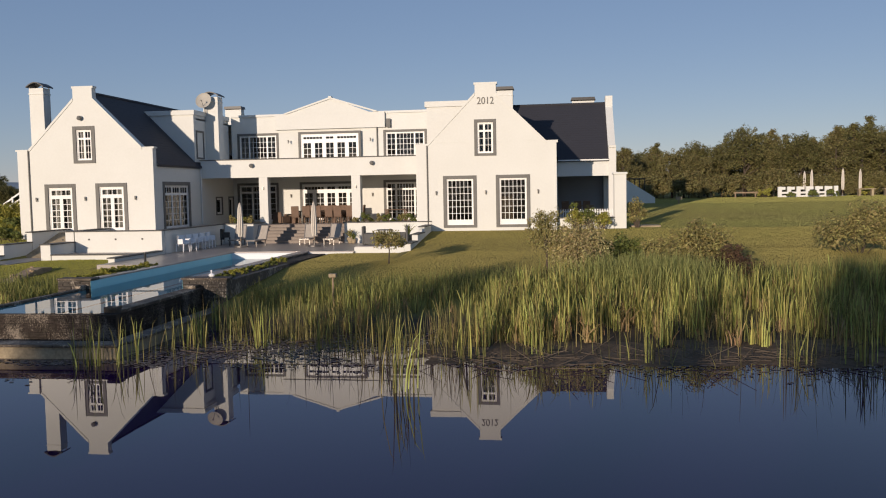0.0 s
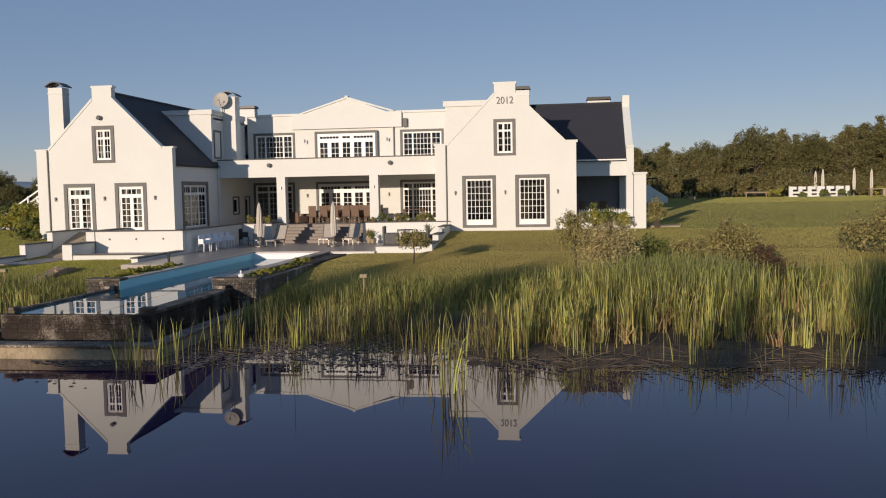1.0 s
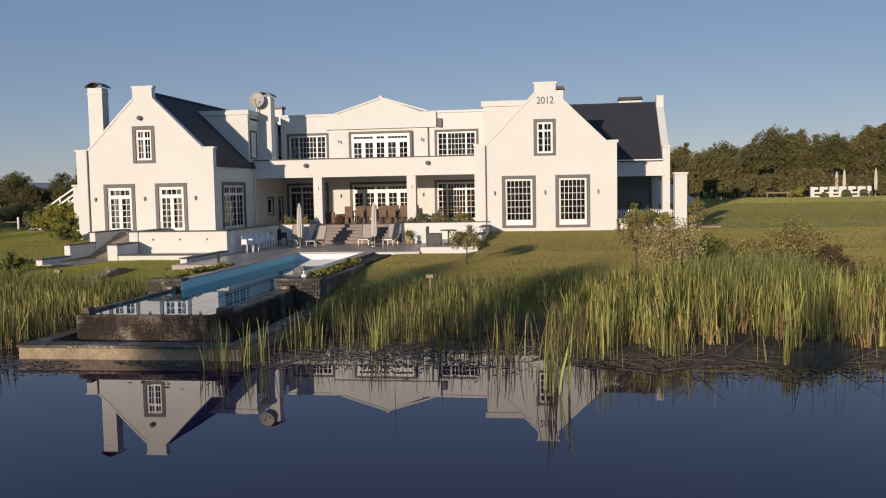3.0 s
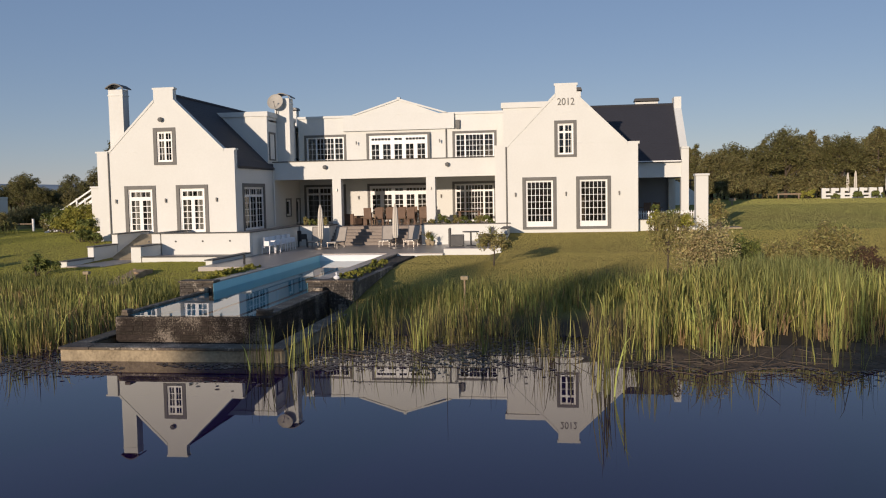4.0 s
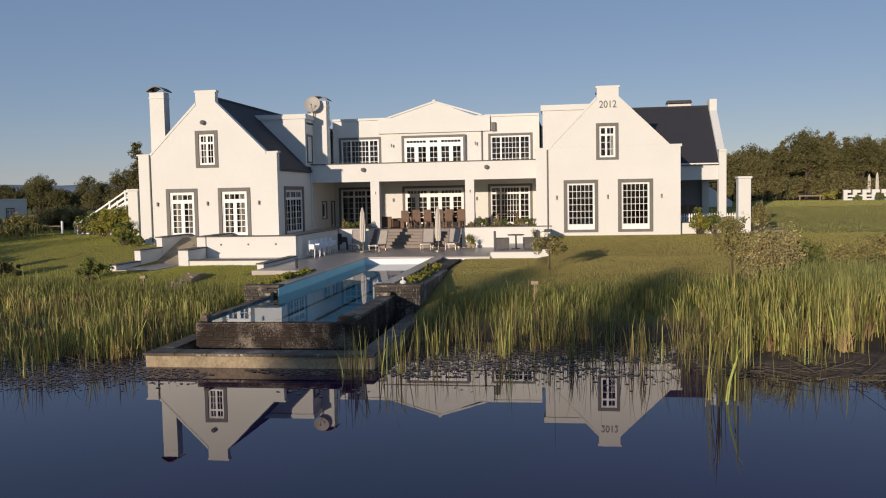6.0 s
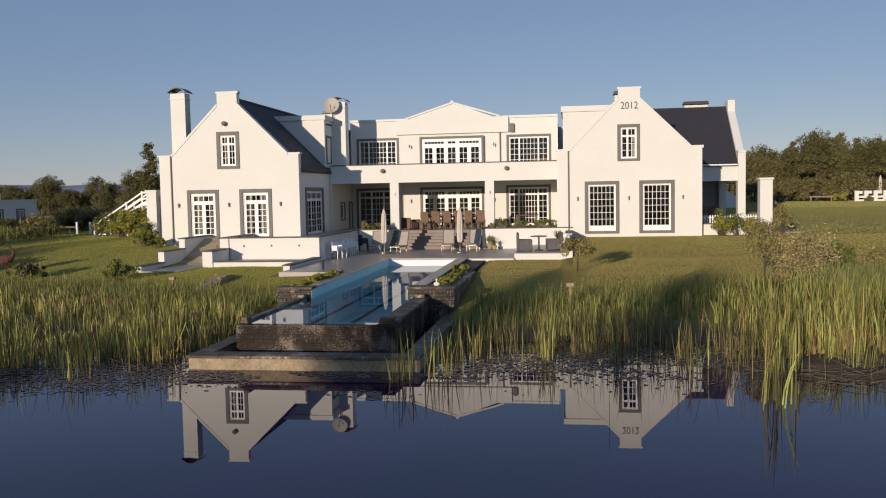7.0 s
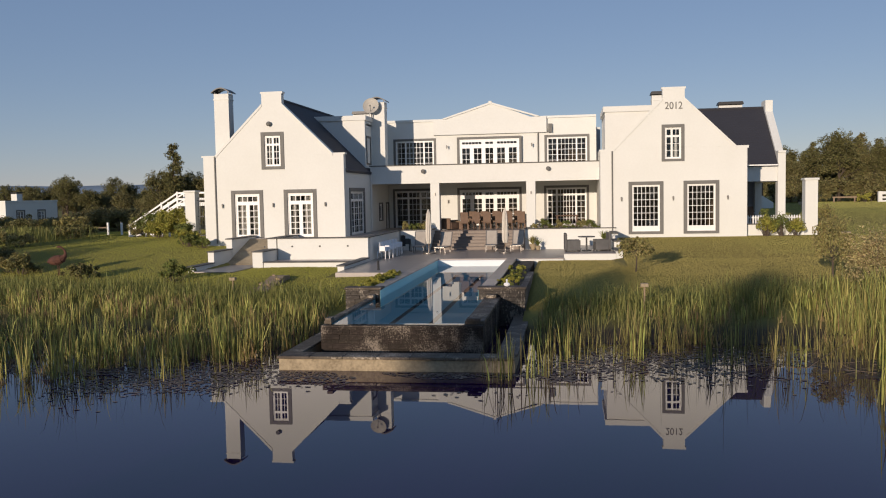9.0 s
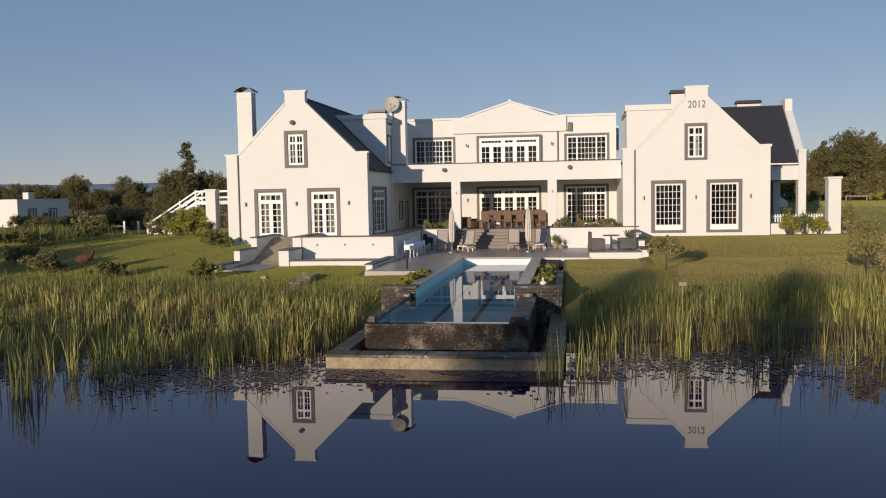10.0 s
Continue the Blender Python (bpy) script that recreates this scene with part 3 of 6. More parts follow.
# end gable of the right wing, open verandah below
GE_L = [(1.0, WY0), (6.65, WY0), (6.651, WY0 - 0.08), (6.78, WY0 - 0.08), (6.781, WY0 + 0.6), (9.5, 10.5), (9.7, 10.5), (10.24, 10.5)]
GE_R = [(z, 2 * WYC - y) for z, y in GE_L]
bm = bmesh.new()
slabs(bm, GE_L, GE_R, [(7.6, 13.6, 2.2, 4.88)], 7.66, 8.12, "x")
part("wall_gable_end", bm, WHITE, house)
boxes("wall_verandah_beam", WHITE, house, [(RX1, 7.66, WY0 + 0.1, WY0 + 0.45, 4.9, 5.93)])
boxes("wall_verandah_back", VERANDAH_SHADE, house, [(RX1, 7.66, 14.0, 14.4, 1.0, 5.9)])
boxes("verandah_ceiling", WHITE, house, [(RX1, 7.66, WY0 + 0.45, 14.0, 5.0, 5.1)])
boxes("eaves_gutter", WHITE_TRIM, house, [(RX1, 7.66, WY0 - 0.1, WY0 + 0.1, 5.86, 5.94)])
# inner floors, ceilings and rooms behind the glass
boxes("floor_ground", PAVING, house, [(LX0 + 0.35, LX1, LY + 0.4, 11.6, 2.0, FLOOR - 0.01), (LX1, RX0, UY, 11.6, 2.0, FLOOR - 0.01), (RX0 + 0.35, RX1 - 0.35, 0.4, 14.8, 1.9, 2.2)])
# upper floors and inner walls take the brown that stands for room shade
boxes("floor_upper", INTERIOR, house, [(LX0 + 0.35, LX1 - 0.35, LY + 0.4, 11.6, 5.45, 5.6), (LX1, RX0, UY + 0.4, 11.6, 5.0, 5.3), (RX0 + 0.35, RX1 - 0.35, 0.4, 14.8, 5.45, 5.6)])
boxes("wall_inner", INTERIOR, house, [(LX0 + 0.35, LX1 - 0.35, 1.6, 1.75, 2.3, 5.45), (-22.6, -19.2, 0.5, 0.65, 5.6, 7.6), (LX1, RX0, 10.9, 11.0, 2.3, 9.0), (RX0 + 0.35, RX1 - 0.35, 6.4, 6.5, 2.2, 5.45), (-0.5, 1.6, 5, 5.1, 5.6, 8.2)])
boxes("flat_roof", COPING, house, [(-17.0, RX0, UY + 0.4, 11.6, 8.8, 8.9)])


def chimney(x0, x1, y0, y1, z0, z1, cap="arch", name="chimney"):
    ch = boxes(name, WHITE, house, [(x0, x1, y0, y1, z0, z1 - 0.001), (x0 - 0.03, x1 + 0.03, y0 - 0.03, y1 + 0.03, z1 - 0.34, z1 - 0.28)], "white plastered chimney")
    bm = bmesh.new()
    if cap == "arch":
        n = 10
        w = x1 - x0 + 0.22
        arc = [(x0 - 0.11 + w * i / n, z1 + 0.03 + 0.24 * math.sin(math.pi * i / n)) for i in range(n + 1)]
        prism(bm, arc + [(p[0], p[1] + 0.06) for p in arc[::-1]], "y", y0 - 0.14, y1 + 0.14)
        for x in (x0 + 0.02, x1 - 0.06):
            for y in (y0 + 0.02, y1 - 0.06):
                box(bm, x, x + 0.04, y, y + 0.04, z1, z1 + 0.1)
    else:
        prism(bm, [(x0 - 0.09, z1 + 0.06), (x1 + 0.09, z1 + 0.06), (x1 + 0.02, z1 + 0.26), (x0 - 0.02, z1 + 0.26)], "y", y0 - 0.12, y1 + 0.12)
        for x in (x0 + 0.02, x1 - 0.06):
            box(bm, x, x + 0.04, y0 + 0.02, y1 - 0.02, z1, z1 + 0.06)
    part("chimney_cowl", bm, BLACK, ch, "black metal cowl")


chimney(-24.42, -23.58, -3.6, -2.95, 5.5, 10.2)
chimney(-17.3, -16.36, 3.25, 4.0, 5.2, 10.2)
boxes("rear_wing", WHITE, house, [(-24.3, -18.5, 12.01, 22.0, 1.0, 8.2)])
chimney(-22.6, -21.25, 19.8, 20.5, 8.1, 11.1, "flat")
chimney(0.3, 1.55, 9.7, 10.3, 8.2, 10.72, "flat")
chimney(5.52, 7.12, 15.25, 15.9, 6.0, 10.43, "flat")
# year on the gable
fc = bpy.data.curves.new("year", "FONT")
fc.body, fc.size, fc.extrude, fc.align_x = "2012", 0.56, 0.015, "CENTER"
tmp = new("year_tmp", fc)
me = bpy.data.meshes.new_from_object(tmp.evaluated_get(bpy.context.evaluated_depsgraph_get()))
bpy.data.objects.remove(tmp)
me.materials.append(GREY_BAND)
yr = new("year_numerals", me)
yr.parent = house
yr.matrix_basis = pose(0.56, -0.02, 8.9, 90) @ Matrix.Diagonal((0.86, 1, 1, 1))
tagged(yr, "dark grey raised year 2012")
# raised verge strips along the gable slopes
for x0, z0, x1, z1, y in ((-24.2, 6.79, -21.46, 9.5, LY), (-17.6, 6.79, -20.34, 9.5, LY), (-2.74, 6.78, -0.03, 9.55, 0), (3.88, 6.82, 1.15, 9.5, 0)):
    bm = bmesh.new()
    prism(bm, [(x0, z0 - 0.16), (x1, z1 - 0.16), (x1, z1), (x0, z0)], "y", y - 0.035, y - 0.001)
    part("verge", bm, WHITE, house)
# downpipes
bm = bmesh.new()
tube(bm, (-2.77, -0.05, 1.9), (-2.77, -0.05, 6.68), 0.04)
part("downpipe", bm, GREY_BAND, house, "slim dark downpipe")
bm = bmesh.new()
tube(bm, (LX1 + 0.06, 1.7, 2.4), (LX1 + 0.06, 1.7, 5.8), 0.04)
part("downpipe", bm, WHITE_TRIM, house)
bm = bmesh.new()
tube(bm, (-7.1, UY - 0.07, 5.4), (-7.1, UY - 0.07, 8.35), 0.045)
box(bm, -6.45, -6.2, UY - 0.25, UY - 0.004, 8.3, 8.85)
box(bm, -7.14, -6.45, UY - 0.1, UY - 0.02, 8.32, 8.4)
part("downpipe", bm, GREY_BAND, house)
bm = bmesh.new()
tube(bm, (-24.2, LY - 0.05, 2.0), (-24.2, LY - 0.05, 6.75), 0.04)
part("downpipe", bm, GREY_BAND, house)

# ---- terraces, deck and steps ----
DECK = 1.27
boxes("plinth", WHITE, house, [(LX0 + 0.36, LX1 - 0.36, LY + 0.41, 11.5, 0.8, 1.99), (LX1, RX0, UY + 0.41, 11.5, 0.8, 1.99), (RX0 + 0.36, RX1 - 0.36, 0.42, 14.7, 0.8, 1.88)])


def low_wall(name, x0, x1, y0, y1, z0, z1, label="low white garden wall with a grey coping", cop=0.05):
    w = boxes(name, WHITE, None, [(x0, x1, y0, y1, z0, z1 - 0.055)])
    tagged(w, label, "garden wall", kind="structure")
    boxes("coping", COPING, w, [(x0 - cop, x1 + cop, y0 - cop, y1 + cop, z1 - 0.053, z1)], bevel=0.01)
    return w


low_wall("terrace_wall", -19.54, -14.92, -7.8, -7.5, 0.8, 2.45)
low_wall("terrace_wall", -20.05, -19.6, -7.8, -4.3, 0.8, 2.452)
low_wall("terrace_wall", -15.22, -14.92, -7.44, 0.25, 0.8, 2.449)
low_wall("planter_wall", -14.86, -13.1, 0.0, 0.25, 0.8, 2.448)
low_wall("planter_wall", -13.35, -13.1, 0.31, 2.4, 0.8, 2.447)
low_wall("planter_wall", -7.65, -2.62, -0.05, 0.25, 0.8, 2.446)
low_wall("planter_wall", -7.65, -7.4, 0.31, 2.4, 0.8, 2.445)
tf = boxes("terrace_floor", PAVING, None, [(-19.6, -15.22, -7.5, LY, 1.9, FLOOR), (-22.0, -20.05, -5.2, LY, 1.9, FLOOR - 0.006), (LX1, -15.22, LY, 0.25, 1.9, FLOOR), (LX1, -13.36, 0.25, UY, 1.8, FLOOR - 0.003), (-13.1, -7.65, 1.8, UY, 1.7, FLOOR - 0.002), (-7.4, RX0, 0.25, UY, 1.8, FLOOR - 0.001), (-13.36, -13.1, 2.4, UY, 1.8, FLOOR - 0.004), (-7.65, -7.4, 2.4, UY, 1.8, FLOOR - 0.005)])
tagged(tf, "grey paved terrace before the house", "terrace", kind="structure")
steps = thing("stairs", "broad grey stone steps from pool deck to terrace", "stairs")
for i in range(6):
    z = DECK + (FLOOR - DECK) * (i + 1) / 6
    b = boxes("step", STEPSTONE, steps, [(-13.09, -7.66, 0.02 + 0.3 * i, 1.85 if i < 5 else 1.79, 0.9, z - 0.045)])
    boxes("tread", STEPSTONE, b, [(-13.09, -7.66, 0.0 + 0.3 * i, 0.36 + 0.3 * i, z - 0.043, z)], bevel=0.008)
# side steps with stepped cheeks
low_wall("stair_cheek", -22.3, -22.0, -7.6, -4.3, 0.8, 2.44)
low_wall("stair_cheek", -22.3, -22.0, -9.85, -7.66, 0.8, 1.94)
low_wall("stair_cheek", -22.3, -22.0, -12.1, -9.91, 0.6, 1.42)
low_wall("stair_cheek", -20.05, -19.55, -9.9, -7.86, 0.8, 1.93)
low_wall("garden_wall", -19.5, -15.35, -9.9, -9.6, 0.7, 1.43)
low_wall("garden_wall", -15.2, -14.9, -12.4, -7.86, 0.7, 1.45)
ss = thing("garden_ramp", "sloping tan paved ramp between white cheek walls", "ramp")
bm = bmesh.new()
prism(bm, [(-8.5, 0.7), (-8.5, 1.18), (-5.21, 2.29), (-5.21, 0.7)], "x", -21.99, -20.06)
part("slope", bm, CONCRETE, ss)
boxes("path", PAVING, ss, [(-21.99, -20.1, -12.2, -8.51, 0.7, 1.17)])
pv = boxes("pavement", PAVING, None, [(-19.54, -15.25, -9.59, -7.81, 0.8, 1.36)])
tagged(pv, "grey paved strip below the terrace wall", "paving", kind="structure")
dk = boxes("deck", PAVING, None, [(-14.91, -5.42, -6.9, -0.001, 0.7, DECK - 0.012), (-14.88, -12.02, -13.9, -6.9, 0.7, DECK - 0.012)])
tagged(dk, "dark grey paved pool deck", "deck", kind="structure")
boxes("deck_edge", WHITE, dk, [(-7.7, -5.45, -7.0, -6.9, 0.8, DECK - 0.05)], "white deck edge")
pf = boxes("platform", PAVING, None, [(-5.41, -2.95, -6.6, -0.001, 0.7, 1.46)])
tagged(pf, "raised paved seating platform with a white edge", "platform", kind="structure")
boxes("edge", WHITE, pf, [(-5.43, -2.93, -6.74, -6.6, 0.7, 1.44)])
low_wall("retaining_wall", -2.92, -2.62, -2.4, -0.06, 0.8, 2.25, "low retaining wall stepping down beside the lawn")
low_wall("retaining_wall", -2.92, -2.62, -4.6, -2.46, 0.8, 1.95, "low retaining wall stepping down beside the lawn")
low_wall("retaining_wall", -2.92, -2.62, -6.75, -4.66, 0.8, 1.62, "low retaining wall stepping down beside the lawn")

# ---- pool ----
PX0, PX1, PB, PC, PF = -11.57, -8.2, -7.17, -20.0, -25.8
LEVEL = 0.92
RIM = -11.74
pool = thing("swimming_pool", "long infinity pool with blue walls and dark stone edge", "swimming pool")
boxes("basin_floor", POOLBLUE, pool, [(PX0 - 0.3, PX1 + 0.2, PF + 0.32, PB, -0.75, LEVEL - 0.30)])
boxes("basin_wall", POOLBLUE, pool, [(PX0 - 0.2, PX0, PC, PB, LEVEL - 0.298, DECK - 0.06), (PX1, PX1 + 0.2, PC, PB, LEVEL - 0.298, DECK - 0.06), (-11.94, RIM, PF + 0.321, PC, LEVEL - 0.298, LEVEL - 0.02), (PX1, PX1 + 0.2, PF + 0.321, PC, LEVEL - 0.298, LEVEL - 0.02)], "pale blue plastered side")
boxes("end_wall", POOLWHITE, pool, [(PX0 - 0.2, PX1 + 0.2, PB, PB + 0.25, LEVEL - 0.298, DECK - 0.06)], "white plastered end wall")
boxes("weir", WETSTONE, pool, [(-11.95, -7.45, PF, PF + 0.32, -0.7, LEVEL - 0.015)], "wet black overflow edge")
for x in (-10.5, -9.3):
    boxes("lane_line", COPING, pool, [(x, x + 0.16, PF + 2.2, PB - 1.6, LEVEL - 0.297, LEVEL - 0.292)], "dark lane line")
POOLWATER = bpy.data.materials.new("pool_water")
POOLWATER.use_nodes = True
_n, _l = POOLWATER.node_tree.nodes, POOLWATER.node_tree.links
_n.remove(_n["Principled BSDF"])
_t, _g, _m, _f = _n.new("ShaderNodeBsdfTransparent"), _n.new("ShaderNodeBsdfGlossy"), _n.new("ShaderNodeMixShader"), _n.new("ShaderNodeFresnel")
_t.inputs[0].default_value, _g.inputs["Roughness"].default_value, _f.inputs[0].default_value = (0.86, 0.97, 0.985, 1), 0.01, 1.333
_l.new(_f.outputs[0], _m.inputs[0]), _l.new(_t.outputs[0], _m.inputs[1]), _l.new(_g.outputs[0], _m.inputs[2]), _l.new(_m.outputs[0], _n["Material Output"].inputs[0])
bm = bmesh.new()
v = [bm.verts.new(p) for p in ((PX0, PC, LEVEL), (PX1, PC, LEVEL), (PX1, PB, LEVEL), (PX0, PB, LEVEL))]
bm.faces.new(v)
v = [bm.verts.new(p) for p in ((RIM, PF + 0.05, LEVEL), (-7.98, PF + 0.05, LEVEL), (-7.98, PC, LEVEL), (RIM, PC, LEVEL))]
bm.faces.new(v)
part("water", bm, POOLWATER, pool, "clear still blue water")
# coping slabs
for side, x0, x1 in (("l", -12.0, PX0), ("r", PX1, -7.72)):
    y = PC + 0.55
    while y < PB - 0.1:
        boxes("coping_slab", PAVING, pool, [(x0 + 0.005, x1 - 0.005 if side == "l" else x1, y + 0.006, min(y + 0.9, PB + 0.3), DECK - 0.058, DECK)], bevel=0.008)
        y += 0.906
    boxes("outer_wall", STONE, pool, [(x0 + 0.02 if side == "l" else x1 - 0.2, x0 + 0.2 if side == "l" else x1 - 0.02, PC, PB, 0.0, DECK - 0.06)])
for i in range(6):
    boxes("coping_slab", PAVING, pool, [(-12.0 + i * 0.713, -12.0 + i * 0.713 + 0.707, PB + 0.305, PB + 0.6, DECK - 0.058, DECK + 0.002)], bevel=0.008)
for x0, x1 in ((-11.95, RIM), (-7.98, -7.45)):
    y = PF + 0.3
    while y < PC - 0.2:
        boxes("ledge_slab", LEDGE, pool, [(x0, x1, y + 0.01, min(y + 0.7, PC - 0.01), LEVEL - 0.018, LEVEL + 0.065)], bevel=0.008)
        y += 0.7
    boxes("ledge_wall", WETSTONE, pool, [(x0 + 0.03 if x0 < -10 else -7.975, -11.945 if x0 < -10 else x1 - 0.03, PF + 0.32, PC, -0.7, LEVEL - 0.02)])
    boxes("corner_block", LEDGE, pool, [(x0 + 0.05 if x0 < -10 else x0 + 0.04, x0 + 0.22 if x0 < -10 else x0 + 0.42, PF + 0.25, PF + 0.6, LEVEL + 0.066, LEVEL + 0.15)], bevel=0.012)
    boxes("corner_block", LEDGE, pool, [(x0 + 0.02 if x0 < -10 else x0 + 0.08, x0 + 0.22 if x0 < -10 else x0 + 0.42, PC - 0.4, PC - 0.02, LEVEL + 0.066, LEVEL + 0.17)], bevel=0.012)
# cross walls of stacked stone and the catch basin
for x0, x1 in ((-12.8, PX0 - 0.005), (PX1 + 0.005, -6.62)):
    boxes("cross_wall", STONE, pool, [(x0, x1, PC, PC + 0.5, -0.6, 1.24)])
    boxes("cross_coping", LEDGE, pool, [(x0 - 0.04, x1 + 0.04, PC - 0.04, PC + 0.54, 1.243, 1.31)], bevel=0.012)
for it in ((-6.85, -6.62, PC + 0.5, -13.2, -0.2, 1.2), (-12.8, -12.6, PC + 0.5, -14.0, 0.2, 1.2)):
    boxes("planter_side", STONE, pool, [it])
for it in ((-7.72, -6.85, PC + 0.5, -7.0, 0.2, 1.15), (-12.6, -12.0, PC + 0.5, -14.0, 0.2, 1.15)):
    boxes("soil", SOIL, pool, [it])
cb = thing("catch_basin", "weathered concrete overflow basin rising from the pond", "basin")
boxes("front_wall", CONCRETE, cb, [(-12.6, -6.5, -27.45, -26.95, -0.9, 0.30)], bevel=0.02)
boxes("side_wall", CONCRETE, cb, [(-12.6, -12.2, -26.95, -19.9, -0.9, 0.295)], bevel=0.02)
boxes("side_wall", CONCRETE, cb, [(-6.95, -6.5, -26.95, -19.9, -0.9, 0.295)], bevel=0.02)
for i in range(7):
    boxes("cap_slab", LEDGE, cb, [(-12.64 + i * 0.877, -12.64 + i * 0.877 + 0.868, -27.5, -26.88, 0.302, 0.37)], bevel=0.012)
boxes("cap_slab", LEDGE, cb, [(-12.64, -12.16, -26.87, -20.0, 0.297, 0.365)], bevel=0.012)
boxes("cap_slab", LEDGE, cb, [(-6.99, -6.46, -26.87, -20.0, 0.297, 0.365)], bevel=0.012)


def cladding(parent, mat, x0, x1, z0, z1, y, face, seed, turn=False, proud=(0.02, 0.045), course=(0.06, 0.14), gap=0.002):
    """Stacked stones on an upright face: each one its own piece, proud by a finger."""
    r = random.Random(seed)
    if not STONES:
        for k in range(4):
            bm = bmesh.new()
            box(bm, 0, 1, 0, 1, 0, 1)
            for q in bm.verts:
                if q.co.y < 0.5:
                    q.co.x += r.uniform(0.02, 0.07) * (1 if q.co.x < 0.5 else -1)
                    q.co.z += r.uniform(0.04, 0.16) * (1 if q.co.z < 0.5 else -1)
                    q.co.y += r.uniform(0, 0.35)
            STONES.append(bm)
    meshes = CLAD.get(mat.name)
    if meshes is None:
        meshes = CLAD[mat.name] = [mesh_of(b.copy(), "stone", mat) for b in STONES]
    z = z0
    while z < z1 - 0.03:
        h = min(r.uniform(*course), z1 - z)
        x = x0
        while x < x1 - 0.04:
            w = min(r.uniform(0.08, 0.6), x1 - x)
            d = r.uniform(*proud)
            if turn:
                o = shared("stone", r.choice(meshes), parent, (y + d, x, z), (w - 0.003, d, h - 0.002), (0, 0, radians(90)))
            else:
                o = shared("stone", r.choice(meshes), parent, (x, y - d, z), (w - 0.003, d, h - 0.002))
            x += w
        z += h


STONES, CLAD = [], {}
cladding(pool, WETSTONE, -11.95, -7.45, 0.1, LEVEL - 0.04, PF, "front", 1, False, (0.006, 0.022), (0.05, 0.17))
cladding(pool, STONE, -12.8, PX0 - 0.02, 0.3, 1.22, PC, "front", 2)
cladding(pool, STONE, PX1 + 0.02, -6.62, 0.1, 1.22, PC, "front", 3)
cladding(pool, WETSTONE, PF + 0.05, PC, 0.1, LEVEL - 0.03, -7.48, "side", 4, True, (0.006, 0.022), (0.05, 0.17))


# ---- plants ----
rng = np.random.default_rng(7)


def leaf_quads(points, normals, size, jitter=0.5):
    """Pointed four-cornered leaves at points, facing roughly along normals. Returns verts and faces."""
    n = len(points)
    nr = normals + rng.normal(0, jitter, (n, 3))
    nr /= np.linalg.norm(nr, axis=1)[:, None] + 1e-9
    a = np.cross(nr, rng.normal(0, 1, (n, 3)))
    a /= np.linalg.norm(a, axis=1)[:, None] + 1e-9
    b = np.cross(nr, a)
    s = (size * rng.uniform(0.6, 1.35, n))[:, None]
    v = np.stack([points - a * s, points + b * s * 0.42 + nr * s * 0.12, points + a * s, points - b * s * 0.42 + nr * s * 0.12], 1).reshape(-1, 3)
    f = np.arange(4 * n).reshape(-1, 4)
    return v.tolist(), f.tolist()


def crown_points(centre, radii, count, blobs, blob_r, hollow=0.55, flat=0.0):
    """Leaf places in many small clumps that lie in an ellipsoid, mostly near its skin."""
    d = rng.normal(0, 1, (blobs, 3))
    d /= np.linalg.norm(d, axis=1)[:, None]
    d[:, 2] = np.where(d[:, 2] < -0.55, -d[:, 2], d[:, 2])
    c = d * (hollow + (1 - hollow) * rng.uniform(0, 1, (blobs, 1)) ** 0.6) * np.array(radii) * rng.uniform(0.6, 1.16, (blobs, 1)) + np.array(centre)
    which = rng.integers(0, blobs, count)
    o = rng.normal(0, 1, (count, 3))
    o /= np.linalg.norm(o, axis=1)[:, None]
    rr = blob_r * rng.uniform(0.6, 1.3, blobs)[which][:, None]
    p = c[which] + o * rr * rng.uniform(0.35, 1.0, (count, 1)) ** 0.5 * np.array([1, 1, 1 - flat])
    return p, o * 0.7 + np.array([0, 0, 0.5]), c


def broad_tree(name, height, spread, leaf, count, blobs, leaf_mat, label, category="tree", trunk=0.35, group="", bark=None, clump=0.26):
    """Tapered trunk, limbs to the clumps, and a ragged crown."""
    t = thing(name, label, category, group)
    bm = bmesh.new()
    c0 = height * (trunk + (1 - trunk) * 0.5)
    p, nr, cs = crown_points((0, 0, c0), (spread, spread, height * (1 - trunk) * 0.52), count, blobs, spread * clump)
    r = max(0.018, height * 0.022)
    fork = Vector((0.05 * height * rng.normal() * 0.3, 0, height * trunk))
    tube(bm, (0, 0, -0.25), fork, r * 1.3, r * 0.85, 8)
    top = Vector((0, 0, height * 0.8))
    tube(bm, fork, top, r * 0.85, r * 0.25, 7)
    for c in cs[:: max(1, len(cs) // 12)]:
        s = fork.lerp(top, float(rng.uniform(0, 0.7)))
        tube(bm, s, Vector(c) * 0.96, r * 0.36, r * 0.08, 5)
    part("trunk", bm, bark or BARK, t)
    v, f = leaf_quads(p, nr, leaf)
    cr = new("crown", stuff_mesh("crown", v, f, leaf_mat))
    cr.parent = t
    return t


